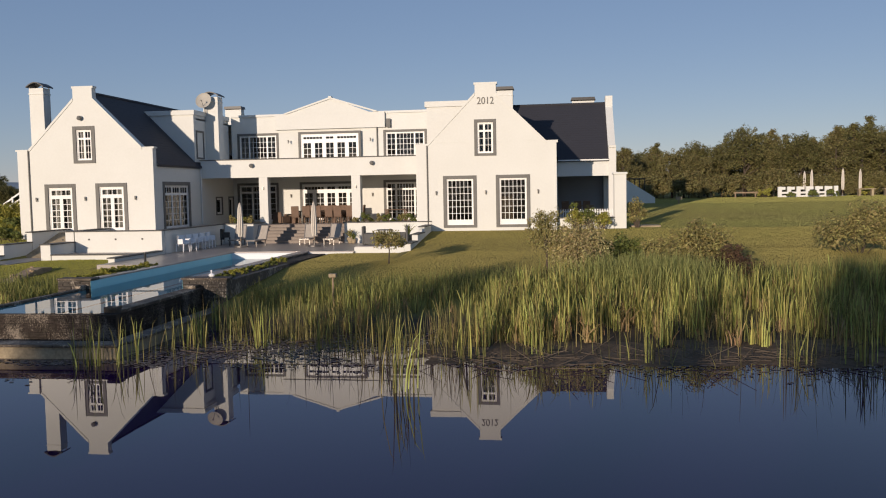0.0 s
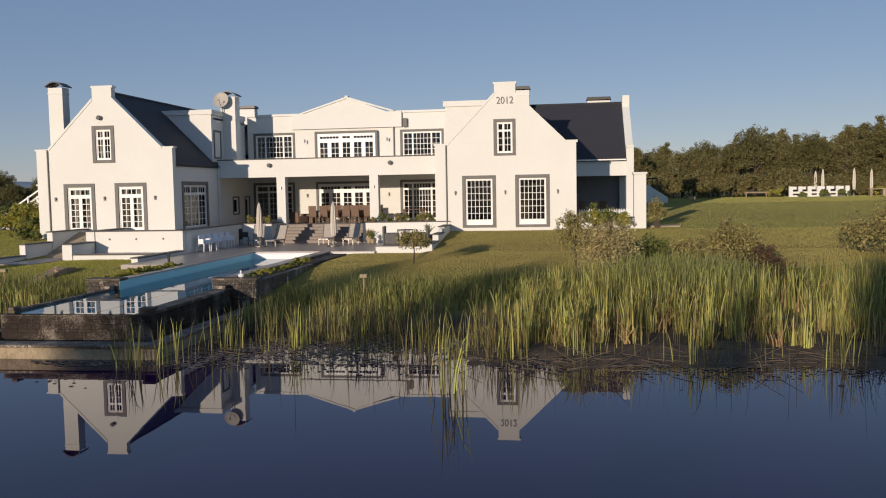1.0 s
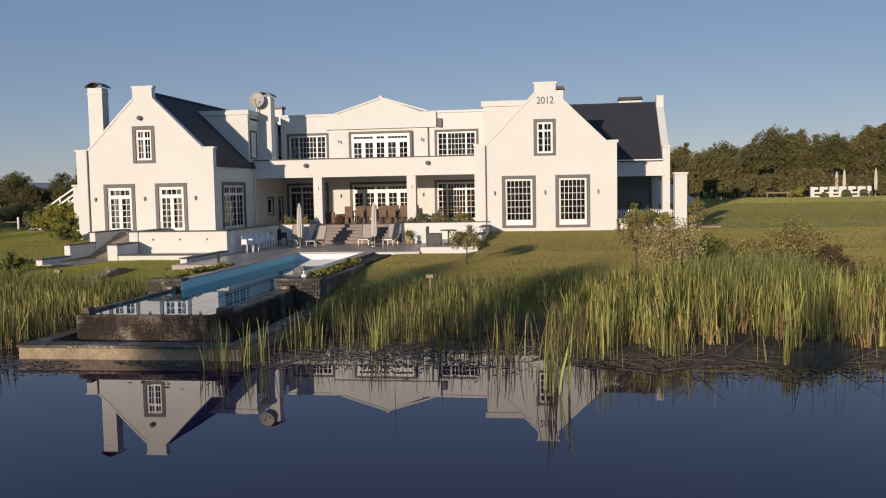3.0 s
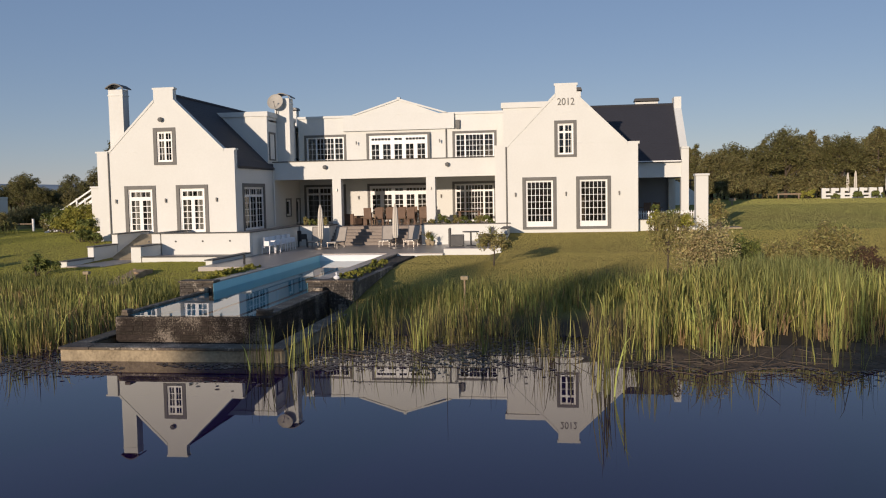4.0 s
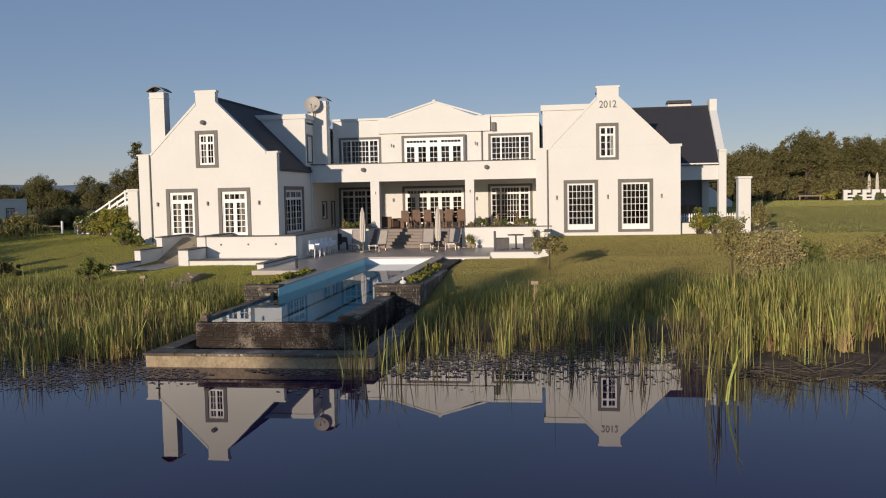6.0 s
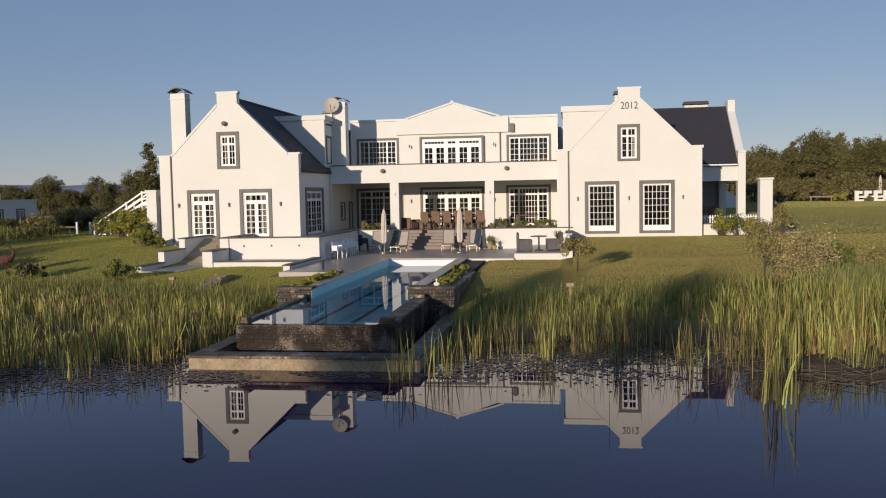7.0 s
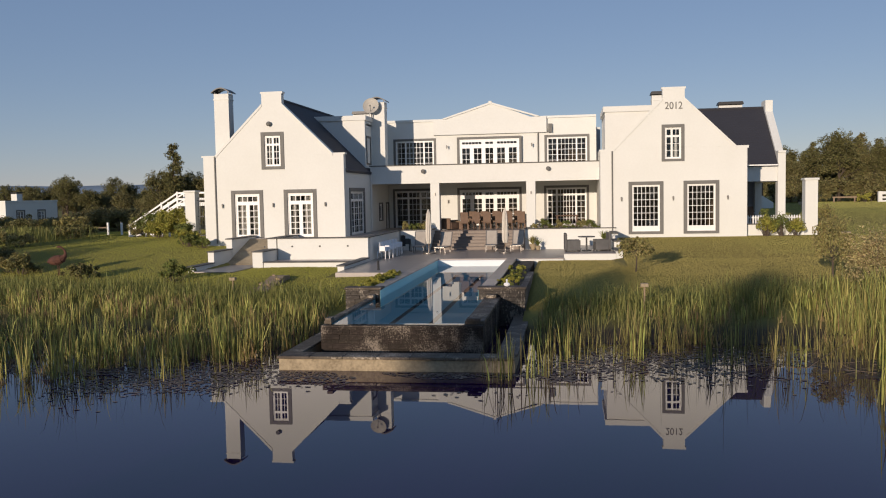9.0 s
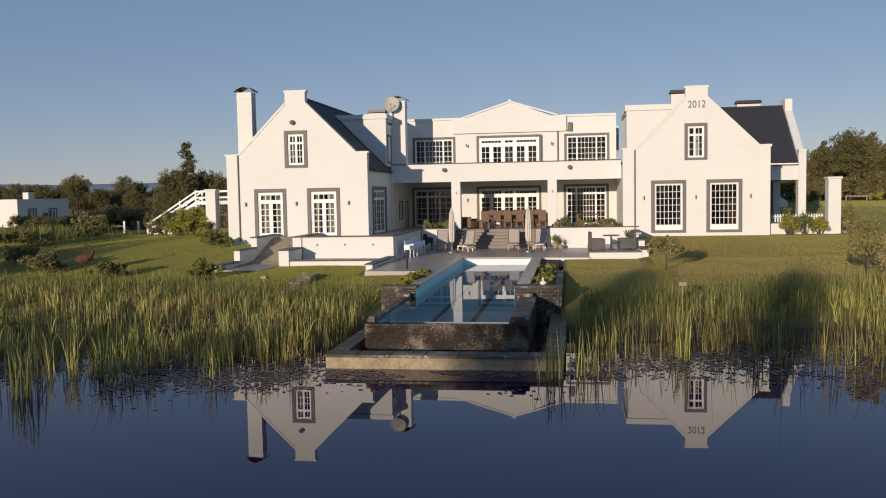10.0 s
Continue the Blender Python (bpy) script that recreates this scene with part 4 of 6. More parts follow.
def pine_tree(name, height, spread, leaf, leaf_mat, label, group=""):
    t = thing(name, label, "tree", group)
    bm = bmesh.new()
    tube(bm, (0, 0, -0.3), (0, 0, height * 0.97), height * 0.022, 0.02, 7)
    pts, nrm = [], []
    z = height * 0.16
    while z < height:
        k = 1 - (z / height)
        for b in range(5):
            a = rng.uniform(0, 2 * math.pi)
            ln = spread * (0.18 + k ** 0.75) * rng.uniform(0.5, 1.15)
            e = np.array([math.cos(a) * ln, math.sin(a) * ln, z + ln * rng.uniform(-0.05, 0.35)])
            s = np.array([0, 0, z])
            tube(bm, s.tolist(), e.tolist(), 0.035, 0.008, 4)
            n = int(14 + 34 * ln)
            u = rng.uniform(0.25, 1.05, n)[:, None]
            pts.append(s + (e - s) * u + rng.normal(0, 0.16, (n, 3)) * (0.6 + ln * 0.25))
            nrm.append(np.tile([0, 0, 1.0], (n, 1)))
        z += height * 0.035
    part("trunk", bm, BARK, t)
    v, f = leaf_quads(np.concatenate(pts), np.concatenate(nrm), leaf, 0.8)
    cr = new("crown", stuff_mesh("crown", v, f, leaf_mat))
    cr.parent = t
    return t


def shrub(name, radii, leaf, count, blobs, leaf_mat, label, loc, category="shrub", stems=9, group=""):
    t = thing(name, label, category, group, loc)
    p, nr, cs = crown_points((0, 0, radii[2] * 0.95), radii, count, blobs, min(radii) * 0.36, 0.35)
    keep = p[:, 2] > -0.1
    v, f = leaf_quads(p[keep], nr[keep], leaf)
    bm = bmesh.new()
    for c in cs[:: max(1, len(cs) // stems)]:
        tube(bm, (c[0] * 0.12, c[1] * 0.12, -0.2), c.tolist(), 0.025, 0.006, 5)
    part("woody_base", bm, BARK, t)
    cr = new("foliage", stuff_mesh("foliage", v, f, leaf_mat))
    cr.parent = t
    return t


def blades(name, base, height, width, lean, mat):
    """Long upright leaves: base (n, 3), one height each."""
    n = len(base)
    a = rng.uniform(0, 2 * math.pi, n)
    side = np.stack([np.cos(a), np.sin(a), np.zeros(n)], 1) * (width * rng.uniform(0.6, 1.3, n))[:, None] * 0.5
    b = rng.uniform(0, 2 * math.pi, n)
    amount = (np.abs(rng.normal(0, lean, n)) * height)[:, None]
    out = np.stack([np.cos(b), np.sin(b), np.zeros(n)], 1) * amount
    up = np.array([0, 0, 1.0]) * height[:, None]
    v = np.stack([base - side, base + side, base + up * 0.45 + out * 0.2 - side, base + up * 0.45 + out * 0.2 + side,
                  base + up * 0.8 + out * 0.6 - side * 0.7, base + up * 0.8 + out * 0.6 + side * 0.7, base + up * (1 - 0.12 * np.minimum(1, amount / height[:, None] * 3)) + out], 1).reshape(-1, 3)
    k = np.arange(n)[:, None] * 7
    quads = np.concatenate([k + [0, 1, 3, 2], k + [2, 3, 5, 4]])
    tris = k + [4, 5, 6]
    ob = new(name, stuff_mesh(name, v.tolist(), quads.tolist() + tris.tolist(), mat))
    return ob


FRONT = [(-60, -29.0), (-19, -29.6), (-18, -28.6), (-16, -27.8), (-14.2, -26.4), (-13.0, -25.5), (-6.2, -24.6), (-5, -23.4), (-3, -23.8), (0.9, -24.6), (1.8, -25.2), (4.0, -25.6), (6.5, -25.4), (8.8, -25.6), (12, -25.4), (20, -26.0), (60, -26)]
BACK = [(-60, -15.5), (-30, -17.0), (-22, -18.2), (-16, -19.6), (-13, -20.4), (-6, -20.6), (-1, -19.6), (2.5, -18.4), (5, -18.6), (7, -18.6), (12, -18.2), (16, -17), (60, -15)]


def front_y(x):
    return np.interp(x, [p[0] for p in FRONT], [p[1] for p in FRONT])


def back_y(x):
    return np.interp(x, [p[0] for p in BACK], [p[1] for p in BACK])


def bed(x0, x1, per_m2, seed, patch=0.0):
    """Root places between the two shore lines, in tufts, thinner towards the open water."""
    r = np.random.default_rng(seed)
    tufts = int((x1 - x0) * 12 * per_m2 / 9)
    tx = r.uniform(x0, x1, tufts)
    u = r.uniform(0, 1, tufts)
    f, b = front_y(tx), back_y(tx)
    wob = np.array([noise.noise((x * 0.9, 5.0, 0)) + 0.5 * noise.noise((x * 2.7, 1.0, 0)) for x in tx])
    ty = f + wob * 1.0 + (b - f) * u
    gap = np.array([noise.noise((x * 0.55, y * 0.55, 9)) for x, y in zip(tx, ty)])
    ok = (gap > np.where((tx > -6.1) & (tx < -3.0), 0.2, np.where((tx > -6.1) & (tx < 2.2), -0.02, -0.42)) + 0.35 * np.exp(-u * 6)) & ((tx < -13.1) | (tx > -6.1))
    tx, ty, u = tx[ok], ty[ok], u[ok]
    k = r.integers(6, 17, len(tx))
    px = np.repeat(tx, k) + r.normal(0, 0.085, k.sum())
    py = np.repeat(ty, k) + r.normal(0, 0.10, k.sum())
    uu = np.repeat(u, k)
    hh = np.repeat(r.uniform(0.55, 1.15, len(tx)), k) * r.uniform(0.5, 1.08, k.sum())
    pz = np.array([max(-0.25, ground_z(x, y)) - 0.05 for x, y in zip(px, py)])
    return np.stack([px, py, pz], 1), uu, hh


for name, x0, x1, dens, tall, seed, label in (("reed_bed", -46, -13.1, 34, 1.6, 11, "dense green reeds with straw bases along the bank"), ("reed_bed", -6.1, 3.0, 15, 1.45, 12, "thin dark green reeds standing in shallow water"), ("reed_bed", 2.6, 40, 36, 1.66, 13, "tall dense green reeds along the bank")):
    base, u, h = bed(x0, x1, dens, seed)
    fall = 1.0 - (0.6 if x0 < 0 else 0.34) * u ** 1.1
    ob = blades(name, base, tall * h * fall, 0.026, 0.16, REED)
    tagged(ob, label, "reeds", kind="stuff")
    base, u, h = bed(x0, x1, dens * (0.6 if x0 < -40 else 0.45), seed + 40)
    ob = blades("dry_reeds", base, tall * h * 0.55 * (1 - 0.3 * u), 0.026, 0.42, REED_DRY)
    tagged(ob, "straw-coloured dead reed stalks among the green", "reeds", kind="stuff")

# rough grass fringe behind the reeds
n = 26000
gx_ = rng.uniform(-46, 40, n)
gy_ = back_y(gx_) + rng.normal(0.4, 1.1, n)
ok = (gx_ < -13.2) | (gx_ > -6.0)
gx_, gy_ = gx_[ok], gy_[ok]
base = np.array([(x, y, ground_z(x, y) - 0.03) for x, y in zip(gx_, gy_)])
ob = blades("rough_grass", base, rng.uniform(0.2, 0.75, len(base)), 0.022, 0.35, GRASS_TUFT)
tagged(ob, "rough unmown grass fringe behind the reeds", "grass", kind="stuff")
# short mown blades on the lawns in view


def turf(name, regions, label, mat=LAWN_BLADE):
    vs, count = [], 0
    for x0, x1, y0, y1, dens, h, w in regions:
        n = int((x1 - x0) * (y1 - y0) * dens)
        x, y = rng.uniform(x0, x1, n), rng.uniform(y0, y1, n)
        ok = ~((x > -22.4) & (x < -14.9) & (y > -9.9)) & ~((x > -22.4) & (x < -20.0) & (y > -12.3)) & ~((x > -15.3) & (x < -6.5) & (y > -14)) & ~((x > -6.6) & (x < -2.55) & (y > -6.9)) & ~((x > -25) & (x < 8.4) & (y > -0.1) & (y < 16)) & ~((x > -12.9) & (x < -6.5))
        ok &= y > back_y(x) - 0.5
        x, y = x[ok], y[ok]
        n = len(x)
        z = np.array([ground_z(a, b) for a, b in zip(x, y)])
        a = rng.uniform(-0.9, 0.9, n)
        dx, dy = np.cos(a) * w * 0.5, np.sin(a) * w * 0.5
        hh = h * rng.uniform(0.5, 1.2, n)
        lx, ly = rng.normal(0, 0.45, n) * hh, rng.normal(0, 0.45, n) * hh
        vs.append(np.stack([np.stack([x - dx, y - dy, z - 0.01], 1), np.stack([x + dx, y + dy, z - 0.01], 1), np.stack([x + lx, y + ly, z + hh], 1)], 1).reshape(-1, 3))
    v = np.concatenate(vs)
    me = bpy.data.meshes.new(name)
    n = len(v) // 3
    me.vertices.add(3 * n), me.loops.add(3 * n), me.polygons.add(n)
    me.vertices.foreach_set("co", v.astype(np.float32).ravel())
    me.loops.foreach_set("vertex_index", np.arange(3 * n, dtype=np.int32))
    me.polygons.foreach_set("loop_start", np.arange(0, 3 * n, 3, dtype=np.int32))
    me.update()
    me.materials.append(mat)
    tagged(new(name, me), label, "grass", kind="stuff")


turf("lawn_grass", [(-3, 23, -20, 0, 520, 0.04, 0.015), (-6.5, -2.5, -20, -6, 460, 0.04, 0.015), (23, 45, -18, -6, 320, 0.04, 0.018)], "short mown grass blades, green and straw brown")
FAR_BLADE = leafy("pale_green_lawn_blade", (0.30, 0.31, 0.085), (0.35, 0.31, 0.10), island=0.10, glow=0.2, coarse=0.1)
turf("lawn_grass", [(4, 60, -6, 30, 150, 0.032, 0.022), (8, 70, 30, 58, 60, 0.04, 0.045)], "short mown pale green grass blades", FAR_BLADE)
turf("lawn_grass", [(-22, -12.9, -20, -4, 600, 0.045, 0.016), (-46, -22, -18, 26, 330, 0.045, 0.018)], "short fresh green mown grass blades", GREEN_BLADE)
# tufts of tall garden grass by the left shrubs
n = 1600
ox, oy = rng.normal(-40.5, 2.2, n), rng.normal(1.0, 1.6, n)
base = np.array([(x, y, ground_z(x, y) - 0.03) for x, y in zip(ox, oy)])
tagged(blades("garden_grass", base, rng.uniform(0.4, 1.1, n), 0.035, 0.4, GRASS_TUFT), "tall tufted garden grass beside the shrubs", "grass", kind="stuff")
# blue-green sedge drift
n = 5000
sx_, sy_ = rng.normal(7.4, 1.1, n), rng.normal(-19.3, 0.6, n)
base = np.array([(x, y, ground_z(x, y) - 0.03) for x, y in zip(sx_, sy_)])
SEDGE = leafy("blue_green_sedge_blade", (0.34, 0.35, 0.12), (0.21, 0.225, 0.08), island=0.35)
tagged(blades("sedge", base, rng.uniform(0.8, 1.55, n), 0.02, 0.3, SEDGE), "arching blue-green sedge drift by the reeds", "sedge", kind="stuff")


def reed_clump(x, y, count, tall, spread=0.22, mat=REED):
    b = np.stack([rng.normal(x, spread, count), rng.normal(y, spread, count), np.full(count, -0.3)], 1)
    ob = blades("reed_clump", b, rng.uniform(0.55, 1.0, count) * tall + 0.3, 0.026, 0.13, mat)
    return tagged(ob, "lone clump of yellow-green reeds standing in the pond", "reeds", "reed clumps in the pond")


for x, y, c, t in ((1.35, -30.2, 34, 2.0), (-6.75, -28.2, 46, 1.45), (-5.9, -27.9, 40, 1.4), (2.4, -26.9, 46, 1.7), (4.4, -26.6, 22, 1.2), (6.6, -27.2, 34, 1.4), (-18.6, -30.8, 60, 1.6), (-17.2, -29.4, 22, 0.9), (-15.2, -28.6, 40, 1.1), (-5.2, -25.9, 34, 1.3), (-3.4, -25.4, 40, 1.6), (-1.6, -26.0, 30, 1.4), (0.3, -26.6, 26, 1.5), (9.9, -27.4, 40, 1.5), (11.5, -27.2, 46, 1.7)):
    reed_clump(x, y, int(c * 0.62), t * 0.92)

# thin lone stems standing in the shallows
n = 1900
ex = np.concatenate([rng.uniform(-6.2, 2.5, n), rng.uniform(2.5, 14, n // 3), rng.uniform(-34, -13, n // 2)])
ey = front_y(ex) - np.abs(rng.normal(0, 1.8, len(ex))) + rng.uniform(0, 2.2, len(ex))
keep = np.array([noise.noise((x * 0.8, y * 0.6, 21)) > -0.12 for x, y in zip(ex, ey)])
ex, ey = ex[keep], ey[keep]
base = np.stack([ex, ey, np.full(len(ex), -0.3)], 1)
tagged(blades("reed_stems", base, 0.3 + rng.uniform(0.25, 1.0, len(ex)) ** 1.3 * 1.45, 0.014, 0.16, REED_DARK), "thin dark reed stems standing in still shallow water", "reeds", kind="stuff")

# floating pads and broken stalks
pv_, pf_ = [], []
for i in range(19000):
    x = rng.uniform(-30, 13)
    y = rng.normal(-28.6, 1.0) if x < -13 else rng.normal(-27.4, 1.0) if x < -5 else rng.normal(-26.0, 1.1)
    if -12.75 < x < -6.4 and y > -27.6:
        continue
    if noise.noise((x * 0.35, y * 0.5, 2)) < -0.2 + 0.12 * max(0.0, (-29.4 if x < -13 else -28.2) - y):
        continue
    r, k = rng.uniform(0.02, 0.068), len(pv_)
    for j in range(7):
        a = 2 * math.pi * j / 7
        q = r * rng.uniform(0.7, 1.1)
        pv_.append((x + q * math.cos(a), y + q * math.sin(a) * 0.9, 0.006 + 0.008 * rng.uniform()))
    pf_.append(tuple(range(k, k + 7)))
tagged(new("lily_pads", stuff_mesh("lily_pads", pv_, pf_, PAD)), "small brown-green pads floating on the shallows", "lily pads", kind="stuff")

# bare mud shelf between the water and the reeds, with fallen stalks
mv, mf = [], []
MX, MY = np.arange(0.6, 27.0, 0.3), np.arange(-29.2, -23.9, 0.2)
for y in MY:
    for x in MX:
        edge = min(1.0, (x - 0.6) / 3.0)
        mid = 1.0 - abs((y + 25.6 - 0.5 * noise.noise((x * 0.4, 0, 8))) / 2.1)
        mv.append((x, y, min(0.09, 0.16 * mid * edge) - 0.012 + 0.05 * noise.noise((x * 0.8, y * 1.2, 6)) + 0.02 * noise.noise((x * 3.1, y * 3.1, 6))))
for j in range(len(MY) - 1):
    for i in range(len(MX) - 1):
        a = j * len(MX) + i
        mf.append((a, a + 1, a + 1 + len(MX), a + len(MX)))
MUD = material("wet_brown_mud", (0.17, 0.115, 0.07), (0.06, 0.041, 0.027), rough=0.8, coarse=2.2, fine=16, mix=0.35, bump=0.9, bump_scale=14, spec=0.25)
tagged(new("mud_bank", stuff_mesh("mud_bank", mv, mf, MUD, True)), "bare wet brown mud along the pond's edge", "mud", kind="structure")
sv, sf = [], []
for i in range(300):
    x = rng.uniform(1.5, 14) if i % 3 else rng.uniform(-20, 1.5)
    y = rng.normal(-26.9, 0.75) if x > 1.5 else rng.normal(-27.0 if x < -13 else -26.2, 1.0)
    if -13 < x < -6.2:
        continue
    a, ln, up = rng.uniform(0, 6.28), rng.uniform(0.3, 1.1), max(0.0, rng.normal(0.0, 0.25))
    d, q, k = np.array([math.cos(a), math.sin(a), 0]) * ln, np.array([-math.sin(a), math.cos(a), 0]) * 0.007, len(sv)
    p = np.array([x, y, 0.07])
    tip = p + d + np.array([0, 0, up * ln])
    for w in (p - q, p + q, tip + q * 0.5, tip - q * 0.5, p + np.array([0, 0, 0.018]), tip + np.array([0, 0, 0.012])):
        sv.append(tuple(float(c) for c in w))
    sf += [(k, k + 3, k + 5, k + 4), (k + 4, k + 5, k + 2, k + 1), (k, k + 1, k + 2, k + 3)]
tagged(new("fallen_stalks", stuff_mesh("fallen_stalks", sv, sf, BARK)), "broken dry reed stalks lying at the water's edge", "reeds", kind="stuff")

# woods: a few kinds, repeated
kinds_r = [
    broad_tree("broadleaf_tree", 7.5, 2.7, 0.115, 9600, 210, LEAF_DARK, "dark olive broadleaf tree at the wood's edge", group="woodland trees", trunk=0.22, clump=0.17),
    broad_tree("broadleaf_tree", 6.4, 2.4, 0.11, 8600, 190, LEAF_SCRUB, "olive broadleaf tree at the wood's edge", group="woodland trees", trunk=0.18, clump=0.17),
    pine_tree("pine_tree", 9.6, 1.9, 0.14, LEAF_DARK, "dark ragged pine at the wood's edge", "woodland trees"),
    broad_tree("gum_tree", 8.4, 2.3, 0.12, 5200, 46, LEAF_DARK, "tall airy gum tree with open crown", group="woodland trees", trunk=0.42),
    broad_tree("thicket_bush", 3.2, 2.1, 0.14, 4200, 50, LEAF_SCRUB, "bushy olive undergrowth along the wood", "bush", 0.08, "woodland undergrowth"),
    pine_tree("pine_tree", 7.8, 2.5, 0.13, LEAF_SCRUB, "broad feathery olive pine at the wood's edge", "woodland trees"),
]
used = set()


def plant(i, x, y, s, lean=0.0):
    ob = kinds_r[i]
    m = Matrix.Translation((x, y, ground_z(x, y) - 0.05)) @ Euler((radians(lean), 0, rng.uniform(0, 6.28))).to_matrix().to_4x4() @ Matrix.Diagonal((s, s, s * rng.uniform(0.92, 1.08), 1))
    if i not in used:
        used.add(i)
        ob.matrix_basis = m
    else:
        c = copy_thing(ob, Matrix.Identity(4))
        c.matrix_basis = m


for row, (y0, n) in enumerate(((59, 26), (66, 24), (76, 22), (90, 22))):
    for i in range(n):
        f = (i + rng.uniform(-0.35, 0.35)) / n
        x = 9 + row * 1.5 + f * (46 + row * 9)
        y = y0 + rng.uniform(-2.5, 2.5) + 4 * f
        s = (0.73 + 0.54 * f + 0.02 * row) * rng.uniform(0.86, 1.12)
        kd = int(rng.choice([0, 2, 5, 1, 5, 3] if f < 0.5 else [0, 2, 5, 5, 2, 3]))
        plant(kd, x, y, s * (0.84 if kd == 2 else 1.0) * rng.uniform(0.86, 1.08))
for i in range(34):
    f = (i + rng.uniform(-0.3, 0.3)) / 34
    plant(4, 9 + f * 45, 55.5 + rng.uniform(-1.5, 1.5) + 3 * f, rng.uniform(0.55, 1.0))
# left: scattered trees round the cottage and the house corner
for i, x, y, s in ((0, -75, 62, 1.0), (3, -70, 66, 1.0), (0, -80, 70, 1.1), (3, -64, 70, 0.95), (3, -61.5, 68, 0.98), (1, -56, 58, 0.8), (2, -51, 52, 0.72), (0, -48.5, 60, 0.98), (1, -46, 62, 0.95), (2, -44.8, 33, 0.86), (0, -47.3, 35, 0.74), (0, -44.2, 36, 0.76), (1, -42.6, 36, 0.8), (0, -44, 48, 0.75), (1, -54, 46, 0.62), (1, -60, 50, 0.6), (1, -41, 46, 0.7), (0, -67, 78, 1.0), (0, -56, 76, 0.95), (1, -50, 74, 0.9), (0, -40, 70, 0.9), (1, -34, 66, 0.95)):
    plant(i, x, y, s * (0.74 if y > 50 else 1.0))
for i in range(84):
    f = (i + rng.uniform(-0.3, 0.3)) / 84
    y = rng.uniform(52, 96)
    plant(int(rng.choice([0, 1, 1, 0, 3])), -84 - (y - 52) * 0.55 + 54 * f, y, rng.uniform(0.46, 0.62) * (0.72 + 0.0058 * y))
for i in range(60):
    x, y = rng.uniform(-60, -36), rng.uniform(26, 50)
    if x > -8 - 0.6 * (y + 48.4):
        plant(4, x, y, rng.uniform(0.4, 0.7))
for x, y, s in ((-57, 30, 0.42), (-53, 26, 0.45), (-62, 33, 0.40), (-50, 29, 0.5), (-46, 24, 0.6), (-42, 21, 0.55), (-59, 34, 0.42), (-66, 36, 0.45)):
    plant(4, x, y, s)
# unseen far bank behind the viewpoint: trees added to throw the long shadows and darken the left
for i, x, y, wide, tall in ((0, -19.6, -85, 0.56, 1.46), (0, -25.9, -86, 0.7, 1.5), (0, -10.5, -85, 0.34, 1.27), (1, -6.0, -85, 0.85, 1.8), (0, -1.5, -87, 0.9, 1.5), (0, -62, -86, 1.15, 1.95), (1, -56.5, -85, 1.2, 2.15), (0, -51.5, -87, 1.0, 1.3), (1, -47.5, -85, 1.1, 1.42), (0, -43, -86, 0.95, 1.25), (1, -38.6, -85, 1.0, 1.48), (0, -34.6, -86, 0.7, 1.2), (0, -96, -88, 1.5, 2.8), (1, -90, -89, 1.7, 3.2), (0, -84, -88, 1.4, 2.7), (1, -79, -88, 1.3, 2.6), (0, -74.5, -87, 0.9, 2.0), (0, -93, -93, 1.6, 2.9), (1, -87, -94, 1.8, 3.3), (0, -81.5, -93, 1.5, 2.8), (1, -76, -93, 1.4, 2.8), (0, -69, -88, 1.0, 1.9)):
    c = copy_thing(kinds_r[i], Matrix.Identity(4))
    c.matrix_basis = Matrix.Translation((x, y, ground_z(x, y))) @ Matrix.Diagonal((wide, wide, tall, 1))

# shrubs near the house
shrub("olive_bush", (1.1, 0.95, 1.12), 0.05, 6200, 130, LEAF_GREY, "loose grey-olive bush behind the reeds", (5.35, -17.2, 0.8), stems=22)
sap = broad_tree("sapling", 2.5, 1.05, 0.06, 3400, 90, LEAF_OLIVE, "slender open-crowned sapling beside the grey bush", trunk=0.3, clump=0.2)
sap.location, sap.scale = (4.15, -16.4, ground_z(4.15, -16.4)), (0.68, 0.68, 1)
for x, rx, h in ((5.5, 0.62, 0.5), (6.3, 0.68, 0.58), (7.0, 0.5, 0.46)):
    shrub("green_shrub", (rx, 0.5, h), 0.06, 1300, 34, LEAF_LIME if rx < 0.65 else LEAF_GREEN, "yellow-green leafy shrub trailing over the low white wall", (x, -0.1, 1.9), group="shrubs along the verandah wall")
shrub("green_shrub", (0.35, 0.3, 0.95), 0.065, 600, 14, LEAF_GREEN, "upright green sprig rising from the shrubs", (5.4, 0.2, 1.85))
shrub("round_bush", (1.25, 0.95, 1.08), 0.06, 4600, 80, LEAF_OLIVE, "rounded olive-green bush on the lawn's edge", (9.45, -17.2, 0.8))
shrub("russet_bush", (0.95, 0.55, 0.72), 0.05, 2600, 50, LEAF_BROWN, "low russet-brown bush behind the reeds", (10.4, -18.1, 0.75))
shrub("round_bush", (2.0, 1.5, 1.05), 0.075, 5600, 60, LEAF_OLIVE, "broad olive-green bush on the lawn's edge", (17.2, -9.4, 1.1))
shrub("round_bush", (1.05, 0.8, 0.66), 0.06, 2600, 44, LEAF_GREEN, "low green bush by the olive bush", (6.9, -15.2, 0.95))
shrub("round_bush", (0.9, 0.6, 0.7), 0.06, 2000, 34, LEAF_OLIVE, "low green bush by the olive bush", (8.2, -15.9, 0.9))
shrub("round_bush", (0.55, 0.5, 0.85), 0.07, 1200, 22, LEAF_OLIVE, "small upright bush by the white pillar", (8.9, 1.0, 1.85))
st = broad_tree("lawn_tree", 1.35, 0.74, 0.06, 1700, 50, LEAF_OLIVE, "small round-crowned green tree on the lawn", trunk=0.42)
